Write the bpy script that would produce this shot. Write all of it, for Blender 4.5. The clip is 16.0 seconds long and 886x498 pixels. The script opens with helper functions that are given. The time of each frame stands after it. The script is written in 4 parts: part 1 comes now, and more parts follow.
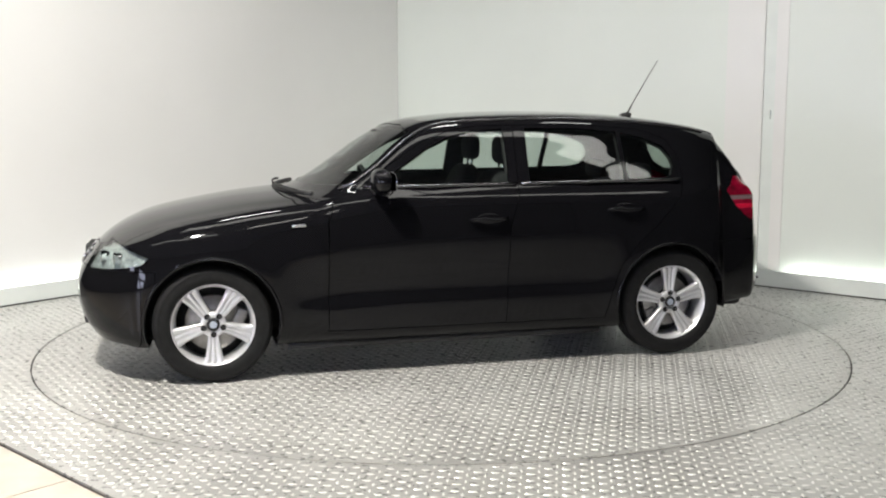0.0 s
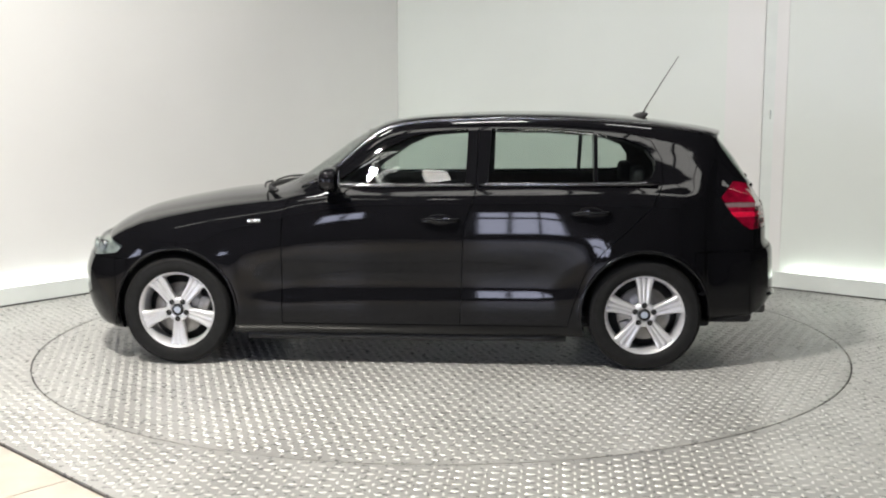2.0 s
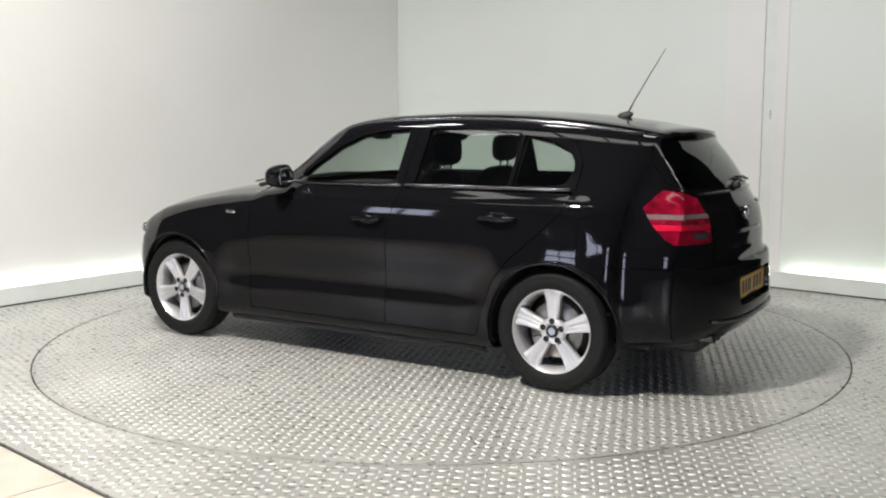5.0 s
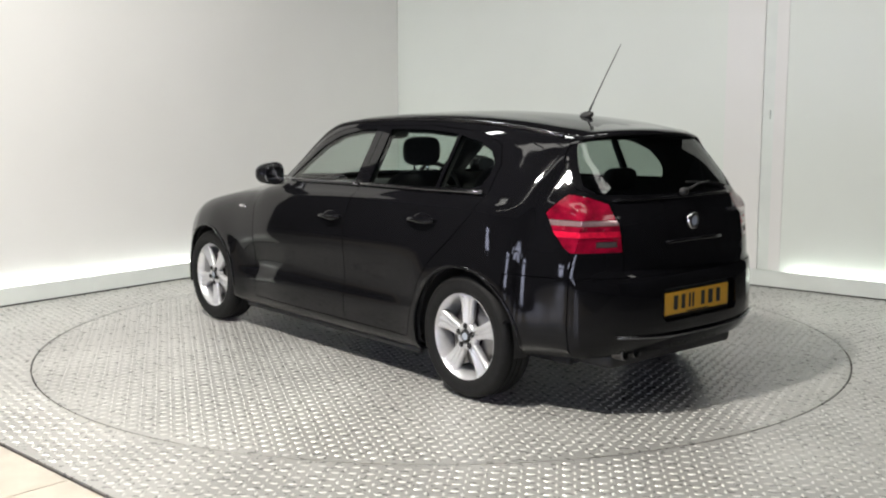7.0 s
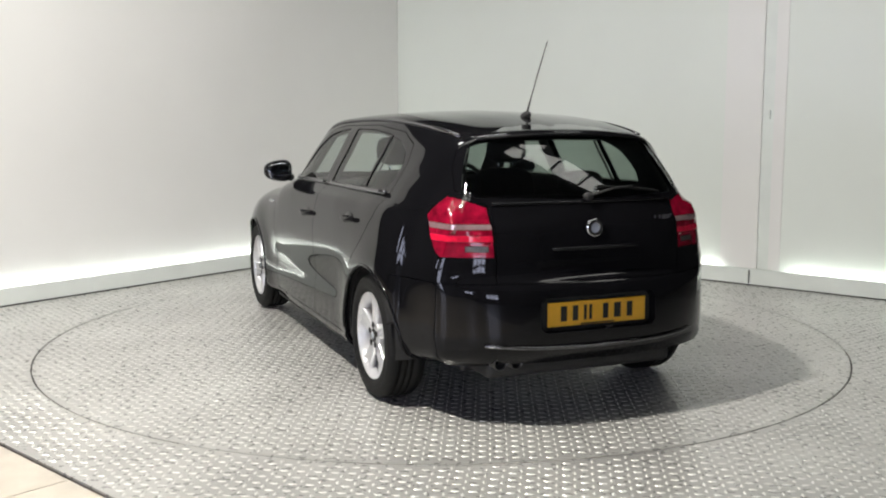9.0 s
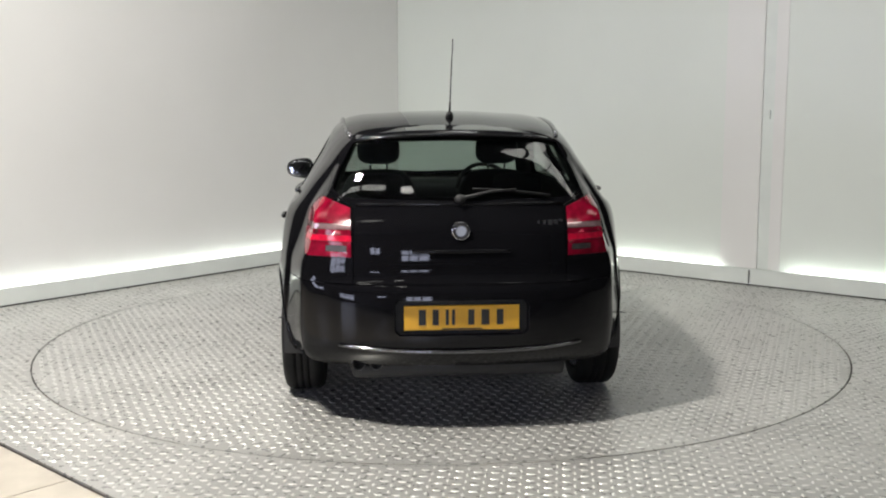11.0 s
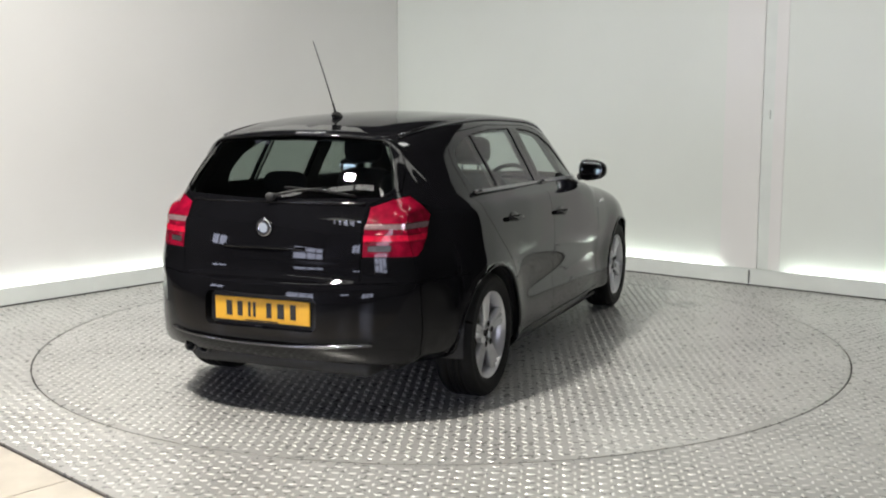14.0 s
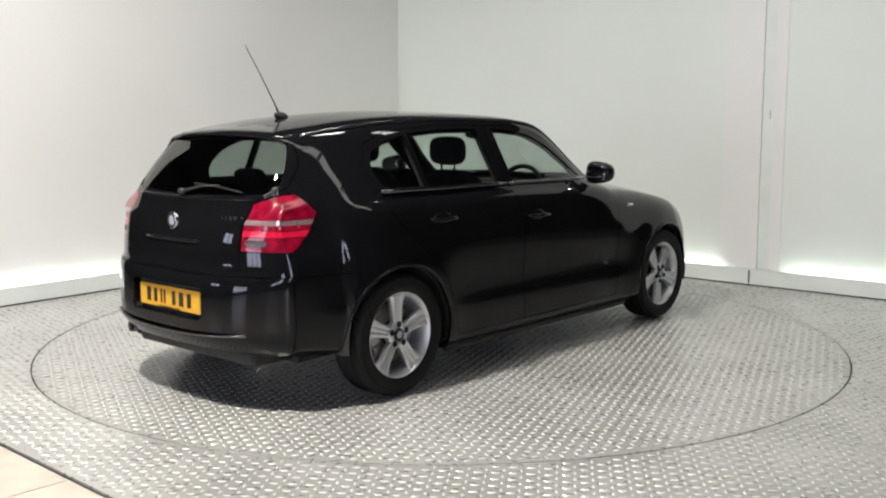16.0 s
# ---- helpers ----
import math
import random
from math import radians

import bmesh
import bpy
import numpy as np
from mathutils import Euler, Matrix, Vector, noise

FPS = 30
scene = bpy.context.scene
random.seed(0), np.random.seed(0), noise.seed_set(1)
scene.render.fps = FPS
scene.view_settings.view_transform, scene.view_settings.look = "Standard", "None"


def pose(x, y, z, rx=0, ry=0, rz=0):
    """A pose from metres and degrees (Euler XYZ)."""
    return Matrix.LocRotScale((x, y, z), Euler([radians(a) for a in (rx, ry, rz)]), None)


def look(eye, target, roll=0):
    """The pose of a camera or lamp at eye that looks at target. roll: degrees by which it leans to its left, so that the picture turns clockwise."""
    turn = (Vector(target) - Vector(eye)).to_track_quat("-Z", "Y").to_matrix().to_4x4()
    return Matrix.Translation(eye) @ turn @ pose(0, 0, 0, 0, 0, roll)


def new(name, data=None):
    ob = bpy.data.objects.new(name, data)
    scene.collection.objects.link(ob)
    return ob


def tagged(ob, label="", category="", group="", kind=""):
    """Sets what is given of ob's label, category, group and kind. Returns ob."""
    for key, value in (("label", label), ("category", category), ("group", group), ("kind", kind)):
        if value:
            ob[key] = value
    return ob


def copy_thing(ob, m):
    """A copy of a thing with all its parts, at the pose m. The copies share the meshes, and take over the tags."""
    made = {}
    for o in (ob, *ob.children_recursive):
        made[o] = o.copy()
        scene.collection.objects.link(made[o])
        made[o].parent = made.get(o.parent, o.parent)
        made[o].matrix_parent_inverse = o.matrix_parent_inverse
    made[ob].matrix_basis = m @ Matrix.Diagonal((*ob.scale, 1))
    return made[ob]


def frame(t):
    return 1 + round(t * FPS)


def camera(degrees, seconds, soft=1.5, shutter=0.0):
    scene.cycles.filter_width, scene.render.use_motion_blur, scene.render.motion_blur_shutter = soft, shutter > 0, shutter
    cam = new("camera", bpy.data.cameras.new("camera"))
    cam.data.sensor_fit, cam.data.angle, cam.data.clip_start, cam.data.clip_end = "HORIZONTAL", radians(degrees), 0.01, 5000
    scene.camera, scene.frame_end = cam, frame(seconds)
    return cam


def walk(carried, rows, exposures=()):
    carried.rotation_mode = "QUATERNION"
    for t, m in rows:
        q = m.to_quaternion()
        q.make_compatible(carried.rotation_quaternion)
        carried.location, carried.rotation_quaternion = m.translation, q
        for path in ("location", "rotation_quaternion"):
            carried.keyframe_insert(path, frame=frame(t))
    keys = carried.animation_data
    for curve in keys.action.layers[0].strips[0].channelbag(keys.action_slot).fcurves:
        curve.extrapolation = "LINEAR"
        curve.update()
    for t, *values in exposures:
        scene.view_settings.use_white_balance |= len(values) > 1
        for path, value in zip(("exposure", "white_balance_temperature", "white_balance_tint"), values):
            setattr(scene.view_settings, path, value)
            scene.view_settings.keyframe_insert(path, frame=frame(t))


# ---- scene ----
cam = camera(48.15, 16.0, soft=2.1)
CAMERA_POSE = pose(0, -6.3745, 1.4096, 90 - 7.519, 0, -0.2) @ pose(0, 0, 0, 0, 0, -0.121)
walk(cam, [(0.0, CAMERA_POSE), (16.0, CAMERA_POSE)], exposures=[(0.0, -0.44), (4.0, -0.55), (9.0, -0.67), (12.0, -0.82), (16.0, -0.63)])

# ---- light ----
world = bpy.data.worlds.new("world")
scene.world = world
world.use_nodes = True
world.node_tree.nodes["Background"].inputs["Color"].default_value = (0.8, 0.9, 1.0, 1)
world.node_tree.nodes["Background"].inputs["Strength"].default_value = 0.05


def area_lamp(name, place, target, sx, sy, watts, colour):
    data = bpy.data.lights.new(name, "AREA")
    data.shape, data.size, data.size_y, data.energy, data.color = "RECTANGLE", sx, sy, watts, colour
    ob = new(name, data)
    ob.matrix_world = look(place, target)
    return ob


for x, watts in ((-1.8, 45), (0.3, 38), (2.0, 12)):
    area_lamp("overhead_light", (x, 0.2, 4.6), (x, 0.1, 0), 0.7, 0.25, watts, (0.985, 0.99, 0.96))
area_lamp("front_light", (-2.1, -3.2, 5.0), (-1.8, -2.8, 0), 0.32, 0.26, 720, (1.0, 0.955, 0.88))


# ---- materials ----
def material(name, colour, rough=0.5, metal=0.0, scale=8.0, vary=0.1, bump=0.0, bump_scale=60.0, coat=0.0,
             rough_vary=0.1, emit=0.0, spec=0.5):
    m = bpy.data.materials.new(name)
    m.use_nodes = True
    nt = m.node_tree
    n, link = nt.nodes, nt.links.new
    b = n["Principled BSDF"]
    tc = n.new("ShaderNodeTexCoord")
    big = n.new("ShaderNodeTexNoise")
    big.inputs["Scale"].default_value, big.inputs["Detail"].default_value = scale, 5
    link(tc.outputs["Object"], big.inputs["Vector"])
    ramp = n.new("ShaderNodeValToRGB")
    lo = [max(0.0, c * (1 - vary)) for c in colour]
    hi = [min(1.0, c * (1 + vary)) for c in colour]
    ramp.color_ramp.elements[0].color, ramp.color_ramp.elements[1].color = (*lo, 1), (*hi, 1)
    ramp.color_ramp.elements[0].position, ramp.color_ramp.elements[1].position = 0.3, 0.7
    link(big.outputs["Fac"], ramp.inputs["Fac"])
    link(ramp.outputs["Color"], b.inputs["Base Color"])
    fine = n.new("ShaderNodeTexNoise")
    fine.inputs["Scale"].default_value, fine.inputs["Detail"].default_value = bump_scale, 4
    link(tc.outputs["Object"], fine.inputs["Vector"])
    mr = n.new("ShaderNodeMapRange")
    mr.inputs["To Min"].default_value = max(0.0, rough * (1 - rough_vary))
    mr.inputs["To Max"].default_value = min(1.0, rough * (1 + rough_vary))
    link(fine.outputs["Fac"], mr.inputs["Value"])
    link(mr.outputs["Result"], b.inputs["Roughness"])
    if bump:
        bp = n.new("ShaderNodeBump")
        bp.inputs["Strength"].default_value, bp.inputs["Distance"].default_value = bump, 0.002
        link(fine.outputs["Fac"], bp.inputs["Height"])
        link(bp.outputs["Normal"], b.inputs["Normal"])
    b.inputs["Metallic"].default_value = metal
    b.inputs["Coat Weight"].default_value = coat
    b.inputs["Coat Roughness"].default_value = 0.045
    b.inputs["Coat IOR"].default_value = 1.36
    b.inputs["Specular IOR Level"].default_value = spec
    if emit:
        b.inputs["Emission Color"].default_value = (*colour, 1)
        b.inputs["Emission Strength"].default_value = emit
    return m


def glass_material(name, tint, mix=0.1):
    """Thin pane: see-through, with a clear reflection that grows at a slant."""
    m = bpy.data.materials.new(name)
    m.use_nodes = True
    nt = m.node_tree
    nt.nodes.clear()
    out = nt.nodes.new("ShaderNodeOutputMaterial")
    clear = nt.nodes.new("ShaderNodeBsdfTransparent")
    clear.inputs["Color"].default_value = (*tint, 1)
    gloss = nt.nodes.new("ShaderNodeBsdfGlossy")
    gloss.inputs["Roughness"].default_value = 0.01
    slant = nt.nodes.new("ShaderNodeLayerWeight")
    slant.inputs["Blend"].default_value = 0.5
    power = nt.nodes.new("ShaderNodeMath")
    power.operation = "POWER"
    power.inputs[1].default_value = 5.0
    nt.links.new(slant.outputs["Facing"], power.inputs[0])
    fres = nt.nodes.new("ShaderNodeMath")
    fres.operation = "MULTIPLY_ADD"
    fres.inputs[1].default_value, fres.inputs[2].default_value = 0.9, 0.06
    nt.links.new(power.outputs[0], fres.inputs[0])
    blend = nt.nodes.new("ShaderNodeMixShader")
    nt.links.new(fres.outputs[0], blend.inputs["Fac"])
    nt.links.new(clear.outputs["BSDF"], blend.inputs[1])
    nt.links.new(gloss.outputs["BSDF"], blend.inputs[2])
    nt.links.new(blend.outputs["Shader"], out.inputs["Surface"])
    return m


WALL = material("white_wall_paint", (0.75, 0.745, 0.73), 0.55, scale=0.7, vary=0.03, bump=0.05, bump_scale=40)
WALLGREEN = material("pale_green_white_paint", (0.715, 0.75, 0.71), 0.55, scale=0.7, vary=0.03, bump=0.05, bump_scale=40)
MIRROR = material("mirror_silver", (0.35, 0.36, 0.38), 0.05, metal=1.0, scale=10, vary=0.03)
KICK = material("kickboard_paint", (0.71, 0.745, 0.715), 0.5, scale=3, vary=0.06, bump=0.08, bump_scale=30)
GLOW = material("light_strip_glow", (0.95, 1.0, 0.95), 0.5, emit=21.0)
PLATE = material("tread_plate_metal", (0.395, 0.393, 0.376), 0.29, metal=0.3, scale=1.6, vary=0.2, bump=0.15, bump_scale=25, rough_vary=0.3)
# paler than the plate: the lit look of the raised treads is in this colour
TREAD = material("lit_tread_metal", (0.65, 0.645, 0.62), 0.40, metal=0.2, scale=2.0, vary=0.12, rough_vary=0.3)
PIT = material("gap_black", (0.015, 0.015, 0.015), 0.8)
TILE = material("beige_tile", (0.49, 0.445, 0.38), 0.35, scale=5, vary=0.14, bump=0.06, bump_scale=30)
GROUT = material("tile_grout", (0.22, 0.19, 0.16), 0.9, scale=20, vary=0.2)
HALL = material("hall_wall_paint", (0.06, 0.06, 0.063), 0.8, scale=1.0, vary=0.2)
HALLFLOOR = material("hall_floor", (0.16, 0.155, 0.15), 0.5, scale=1.0, vary=0.15)
DAYLIGHT = material("daylight_pane", (0.74, 0.78, 1.0), 0.5, emit=18.0)
SKYLIGHT = material("skylight_pane", (0.98, 0.965, 0.91), 0.5, emit=7.0)
LAMPGLOW = material("lamp_glow", (1.0, 0.97, 0.92), 0.5, emit=14.0)
PAINT = material("black_car_paint", (0.005, 0.005, 0.006), 0.4, scale=4, vary=0.1, coat=1.0, rough_vary=0.1, spec=0.0)
TRIM = material("gloss_black_trim", (0.012, 0.012, 0.012), 0.10, scale=20, vary=0.2)
PLASTIC = material("black_plastic", (0.018, 0.018, 0.018), 0.6, scale=40, vary=0.2, bump=0.2, bump_scale=300)
RUBBER = material("tyre_rubber", (0.008, 0.008, 0.008), 0.7, scale=30, vary=0.25, bump=0.2, bump_scale=120, spec=0.25)
ALLOY = material("silver_alloy", (0.72, 0.72, 0.73), 0.32, metal=0.6, scale=20, vary=0.06)
STEEL = material("brake_steel", (0.28, 0.27, 0.26), 0.4, metal=0.9, scale=30, vary=0.15)
# dark grey metal for the exhaust pipes and the reversing lenses
DULLSTEEL = material("dull_steel", (0.14, 0.136, 0.132), 0.45, metal=0.8, scale=30, vary=0.3)
SATIN = material("satin_dark_steel", (0.20, 0.20, 0.21), 0.16, metal=1.0, scale=20, vary=0.1)
CHROME = material("chrome", (0.75, 0.75, 0.77), 0.08, metal=1.0, scale=20, vary=0.03)
CLOTH = material("charcoal_cloth", (0.022, 0.022, 0.024), 0.9, scale=60, vary=0.25, bump=0.3, bump_scale=400)
LINING = material("cabin_lining", (0.03, 0.03, 0.03), 0.9, scale=30, vary=0.2)
BRIGHTRED = material("bright_red_lens", (0.62, 0.010, 0.045), 0.15, scale=40, vary=0.25, coat=1.0, spec=0.1, bump=0.35, bump_scale=45)
REDLENS = material("red_lens", (0.22, 0.003, 0.020), 0.2, scale=16, vary=0.55, coat=1.0, spec=0.1, bump=0.35, bump_scale=45)
CLEARLENS = material("clear_lens", (0.42, 0.28, 0.29), 0.15, metal=0.5, scale=80, vary=0.2, coat=1.0)
HEADLENS = material("headlamp_silver", (0.62, 0.62, 0.64), 0.3, metal=0.3, scale=40, vary=0.35, coat=1.0)
YELLOW = material("yellow_plate", (0.78, 0.42, 0.03), 0.35, scale=30, vary=0.05)
INK = material("black_ink", (0.01, 0.01, 0.01), 0.4)
WHITE = material("pale_enamel", (0.38, 0.42, 0.50), 0.2, coat=1.0)
GLASS = glass_material("window_glass", (0.72, 0.78, 0.75))
DARKGLASS = glass_material("rear_window_glass", (0.42, 0.48, 0.45))


# ---- mesh tools ----
def part(name, bm, mat, parent=None, label="", smooth=True):
    me = bpy.data.meshes.new(name)
    for f in bm.faces:
        f.smooth = smooth
    bm.to_mesh(me)
    bm.free()
    for m in (mat if isinstance(mat, (list, tuple)) else [mat]):
        me.materials.append(m)
    ob = new(name, me)
    if parent:
        ob.parent = parent
    if label:
        ob["label"] = label
    return ob


def box(bm, lo, hi, bevel=0.0, m=None, seg=2):
    r = bmesh.ops.create_cube(bm, size=1.0)
    vs = r["verts"]
    for v in vs:
        v.co = Vector([lo[i] + (v.co[i] + 0.5) * (hi[i] - lo[i]) for i in range(3)])
    if bevel:
        es = list({e for v in vs for e in v.link_edges})
        out = bmesh.ops.bevel(bm, geom=es, offset=bevel, segments=seg, affect="EDGES", profile=0.5)
        vs = list({v for f in out["faces"] for v in f.verts} | {v for v in vs if v.is_valid})
    if m is not None:
        bmesh.ops.transform(bm, matrix=m, verts=vs)
    return vs


def revolve(bm, prof, n=48, axis="y", centre=(0, 0, 0)):
    """Turns a profile of (radius, offset) round an axis."""
    rings = []
    for i in range(n):
        a = 2 * math.pi * i / n
        c, s = math.cos(a), math.sin(a)
        row = []
        for r, o in prof:
            p = {"y": (r * c, o, r * s), "z": (r * c, r * s, o), "x": (o, r * c, r * s)}[axis]
            row.append(bm.verts.new(Vector(p) + Vector(centre)))
        rings.append(row)
    for i in range(n):
        a, b = rings[i], rings[(i + 1) % n]
        for j in range(len(prof) - 1):
            bm.faces.new((a[j], b[j], b[j + 1], a[j + 1]))
    return rings


def tube(bm, pts, radius, n=8, taper=None):
    pts = [Vector(p) for p in pts]
    rings = []
    for i, p in enumerate(pts):
        d = (pts[min(i + 1, len(pts) - 1)] - pts[max(i - 1, 0)]).normalized()
        u = d.orthogonal().normalized() if i == 0 else (u - d * u.dot(d)).normalized()
        w = d.cross(u)
        r = radius if taper is None else radius + (taper - radius) * i / (len(pts) - 1)
        rings.append([bm.verts.new(p + (u * math.cos(2 * math.pi * k / n) + w * math.sin(2 * math.pi * k / n)) * r) for k in range(n)])
    for a, b in zip(rings, rings[1:]):
        for k in range(n):
            bm.faces.new((a[k], a[(k + 1) % n], b[(k + 1) % n], b[k]))
    bm.faces.new(rings[0][::-1])
    bm.faces.new(rings[-1])


def prism(bm, poly, lo, hi, place):
    """A flat polygon given a thickness; place turns (u, v, depth) into a point."""
    a = [bm.verts.new(place(u, v, lo)) for u, v in poly]
    b = [bm.verts.new(place(u, v, hi)) for u, v in poly]
    bm.faces.new(a[::-1])
    bm.faces.new(b)
    for i in range(len(poly)):
        j = (i + 1) % len(poly)
        bm.faces.new((a[i], a[j], b[j], b[i]))


def spline(pts, per=8, closed=False):
    """A Catmull-Rom line through the points."""
    p = [np.array(q, float) for q in pts]
    n = len(p)
    out = []
    for i in range(n if closed else n - 1):
        if closed:
            a, b, c, d = p[i - 1], p[i], p[(i + 1) % n], p[(i + 2) % n]
        else:
            b, c = p[i], p[i + 1]
            a = p[i - 1] if i else 2 * b - c
            d = p[i + 2] if i + 2 < n else 2 * c - b
        k = per if isinstance(per, int) else per[i]
        for j in range(k):
            t = j / k
            out.append(0.5 * (2 * b + (c - a) * t + (2 * a - 5 * b + 4 * c - d) * t * t + (3 * b - a - 3 * c + d) * t ** 3))
    if not closed:
        out.append(p[-1])
    return np.array(out)


# ---- the studio ----
TABLE_R, TABLE_C = 2.505, Vector((0.012, 0.05, 0))


def wall_frame(px, py, deg):
    """Axes of a wall: along it, and towards the room."""
    a = radians(deg)
    return Vector((px, py, 0)), Vector((math.cos(a), math.sin(a), 0)), Vector((math.sin(a), -math.cos(a), 0))


LEFT_P, LEFT_D, LEFT_N = wall_frame(-2.72, 1.76, 51.5)
RIGHT_P, RIGHT_D, RIGHT_N = wall_frame(2.53, 2.00, -41.3)
# the corner where both walls meet
_det = LEFT_D.x * -RIGHT_D.y + RIGHT_D.x * LEFT_D.y
_dx, _dy = RIGHT_P.x - LEFT_P.x, RIGHT_P.y - LEFT_P.y
CORNER_S = (_dx * -RIGHT_D.y + RIGHT_D.x * _dy) / _det
CORNER = LEFT_P + LEFT_D * CORNER_S


def along(p, d, n, s, out, z):
    return p + d * s + n * out + Vector((0, 0, z))


def wall_box(bm, frame3, s0, s1, o0, o1, z0, z1):
    p, d, n = frame3
    c = [along(p, d, n, s, o, z) for s in (s0, s1) for o in (o0, o1) for z in (z0, z1)]
    v = [bm.verts.new(q) for q in c]
    for f in ((0, 1, 3, 2), (4, 6, 7, 5), (0, 4, 5, 1), (2, 3, 7, 6), (0, 2, 6, 4), (1, 5, 7, 3)):
        bm.faces.new([v[i] for i in f])
    bmesh.ops.recalc_face_normals(bm, faces=bm.faces)


def studio_wall(name, frame3, s0, s1, label, paint):
    bm = bmesh.new()
    wall_box(bm, frame3, s0, s1, -0.20, -0.07, 0, 3.6)
    w = part(name, bm, paint, smooth=False)
    return tagged(w, label, "wall", kind="structure")


LF, RF = (LEFT_P, LEFT_D, LEFT_N), (RIGHT_P, RIGHT_D, RIGHT_N)
RIGHT_S0 = (CORNER - RIGHT_P).dot(RIGHT_D)
studio_wall("wall_left", LF, -1.30, CORNER_S + 0.20, "smooth white painted studio wall lit from below", WALL)
studio_wall("wall_right", RF, RIGHT_S0 - 0.07, 1.65, "smooth white painted studio wall lit from below", WALLGREEN)


def kickboard(name, frame3, s0, s1):
    bm = bmesh.new()
    wall_box(bm, frame3, s0, s1, -0.016, 0.0, 0.0, 0.138)
    k = part(name, bm, KICK, smooth=False)
    # a black strip stands in for the shadow line at the board's foot
    bm = bmesh.new()
    wall_box(bm, frame3, s0, s1, 0.0, 0.007, 0.0, 0.009)
    part("base_shade", bm, PLASTIC, k, "thin dark strip standing for the shadow line along the floor", smooth=False)
    return tagged(k, "white painted kickboard hiding a light strip", "baseboard", kind="structure")


def light_strip(frame3, s0, s1):
    bm = bmesh.new()
    wall_box(bm, frame3, s0, s1, -0.055, -0.03, 0.085, 0.105)
    ob = part("light_strip", bm, GLOW, smooth=False)
    return tagged(ob, "glowing white light strip behind the kickboard", "light strip", "light strips along the walls")


kickboard("baseboard_left", LF, -1.30, CORNER_S)
kickboard("baseboard_right", RF, RIGHT_S0, 1.65)
light_strip(LF, -1.30, -0.06)
light_strip(LF, 0.0, CORNER_S - 0.05)
light_strip(RF, RIGHT_S0 + 0.05, -0.15)
light_strip(RF, 0.45, 1.65)

# floor plates round the turntable, with a round hole
def ring_plate(bm, inner, outer_pts, z):
    n = len(outer_pts)
    a = [bm.verts.new((TABLE_C.x + inner * math.cos(2 * math.pi * i / n), TABLE_C.y + inner * math.sin(2 * math.pi * i / n), z)) for i in range(n)]
    b = [bm.verts.new((x, y, z)) for x, y in outer_pts]
    for i in range(n):
        j = (i + 1) % n
        bm.faces.new((a[i], b[i], b[j], a[j]))
    return a


TILE_A, TILE_D = Vector((-1.939, -2.146, 0)), Vector((0.737, -0.676, 0)).normalized()
TILE_N = Vector((TILE_D.y, -TILE_D.x, 0))  # towards the tiles


def floor_outline(n=128, reach=14.0):
    pts = []
    for i in range(n):
        a = 2 * math.pi * i / n
        d = Vector((math.cos(a), math.sin(a), 0))
        k = reach
        den = d.dot(TILE_N)
        if den > 1e-3:
            k = min(k, TILE_A.dot(TILE_N) / den)
        pts.append((d.x * k, d.y * k))
    return pts


bm = bmesh.new()
ring_plate(bm, TABLE_R + 0.009, floor_outline(), 0.0)
r = bmesh.ops.extrude_face_region(bm, geom=list(bm.faces))
bmesh.ops.translate(bm, verts=[v for v in r["geom"] if isinstance(v, bmesh.types.BMVert)], vec=(0, 0, -0.012))
bmesh.ops.recalc_face_normals(bm, faces=bm.faces)
floor = tagged(part("floor", bm, PLATE, smooth=False), "grey metal tread plate floor, worn and scuffed", "floor", kind="structure")

bm = bmesh.new()
box(bm, (-14, -14, -0.09), (14, 14, -0.055))
tagged(part("subfloor", bm, HALLFLOOR, smooth=False), "dull concrete floor of the hall", "floor", kind="structure")


# raised treads, stamped in rows that turn by a right angle from one to the next
def treads(name, keep, x0, x1, y0, y1, turn, parent, label):
    pitch, half, wide, tall = 0.050, 0.0190, 0.0088, 0.0030
    gx, gy = np.meshgrid(np.arange(x0, x1, pitch), np.arange(y0, y1, pitch))
    odd = (np.round((gx - x0) / pitch) + np.round((gy - y0) / pitch)) % 2
    gx, gy, odd = gx.ravel(), gy.ravel(), odd.ravel()
    c, s = math.cos(radians(turn)), math.sin(radians(turn))
    px, py = gx * c - gy * s, gx * s + gy * c
    ok = keep(px, py)
    px, py, odd = px[ok], py[ok], odd[ok]
    ang = radians(turn + 45) + odd * math.pi / 2
    u, v = np.stack([np.cos(ang), np.sin(ang)], 1), np.stack([-np.sin(ang), np.cos(ang)], 1)
    p = np.stack([px, py], 1)
    shape = [(-half, 0, 0), (0, -wide, 0), (half, 0, 0), (0, wide, 0), (-half * .55, 0, tall), (half * .55, 0, tall)]
    verts = np.zeros((len(p), 6, 3))
    for k, (a, b, h) in enumerate(shape):
        verts[:, k, :2] = p + u * a + v * b
        verts[:, k, 2] = h
    faces = []
    for i in range(len(p)):
        o = 6 * i
        faces += [(o, o + 1, o + 4), (o + 1, o + 5, o + 4), (o + 1, o + 2, o + 5), (o + 2, o + 3, o + 5), (o + 3, o + 4, o + 5), (o + 3, o, o + 4)]
    me = bpy.data.meshes.new(name)
    me.from_pydata(verts.reshape(-1, 3).tolist(), [], faces)
    me.materials.append(TREAD)
    ob = new(name, me)
    ob.parent = parent
    ob.location.z = 0.0003
    return tagged(ob, label, kind="stuff")


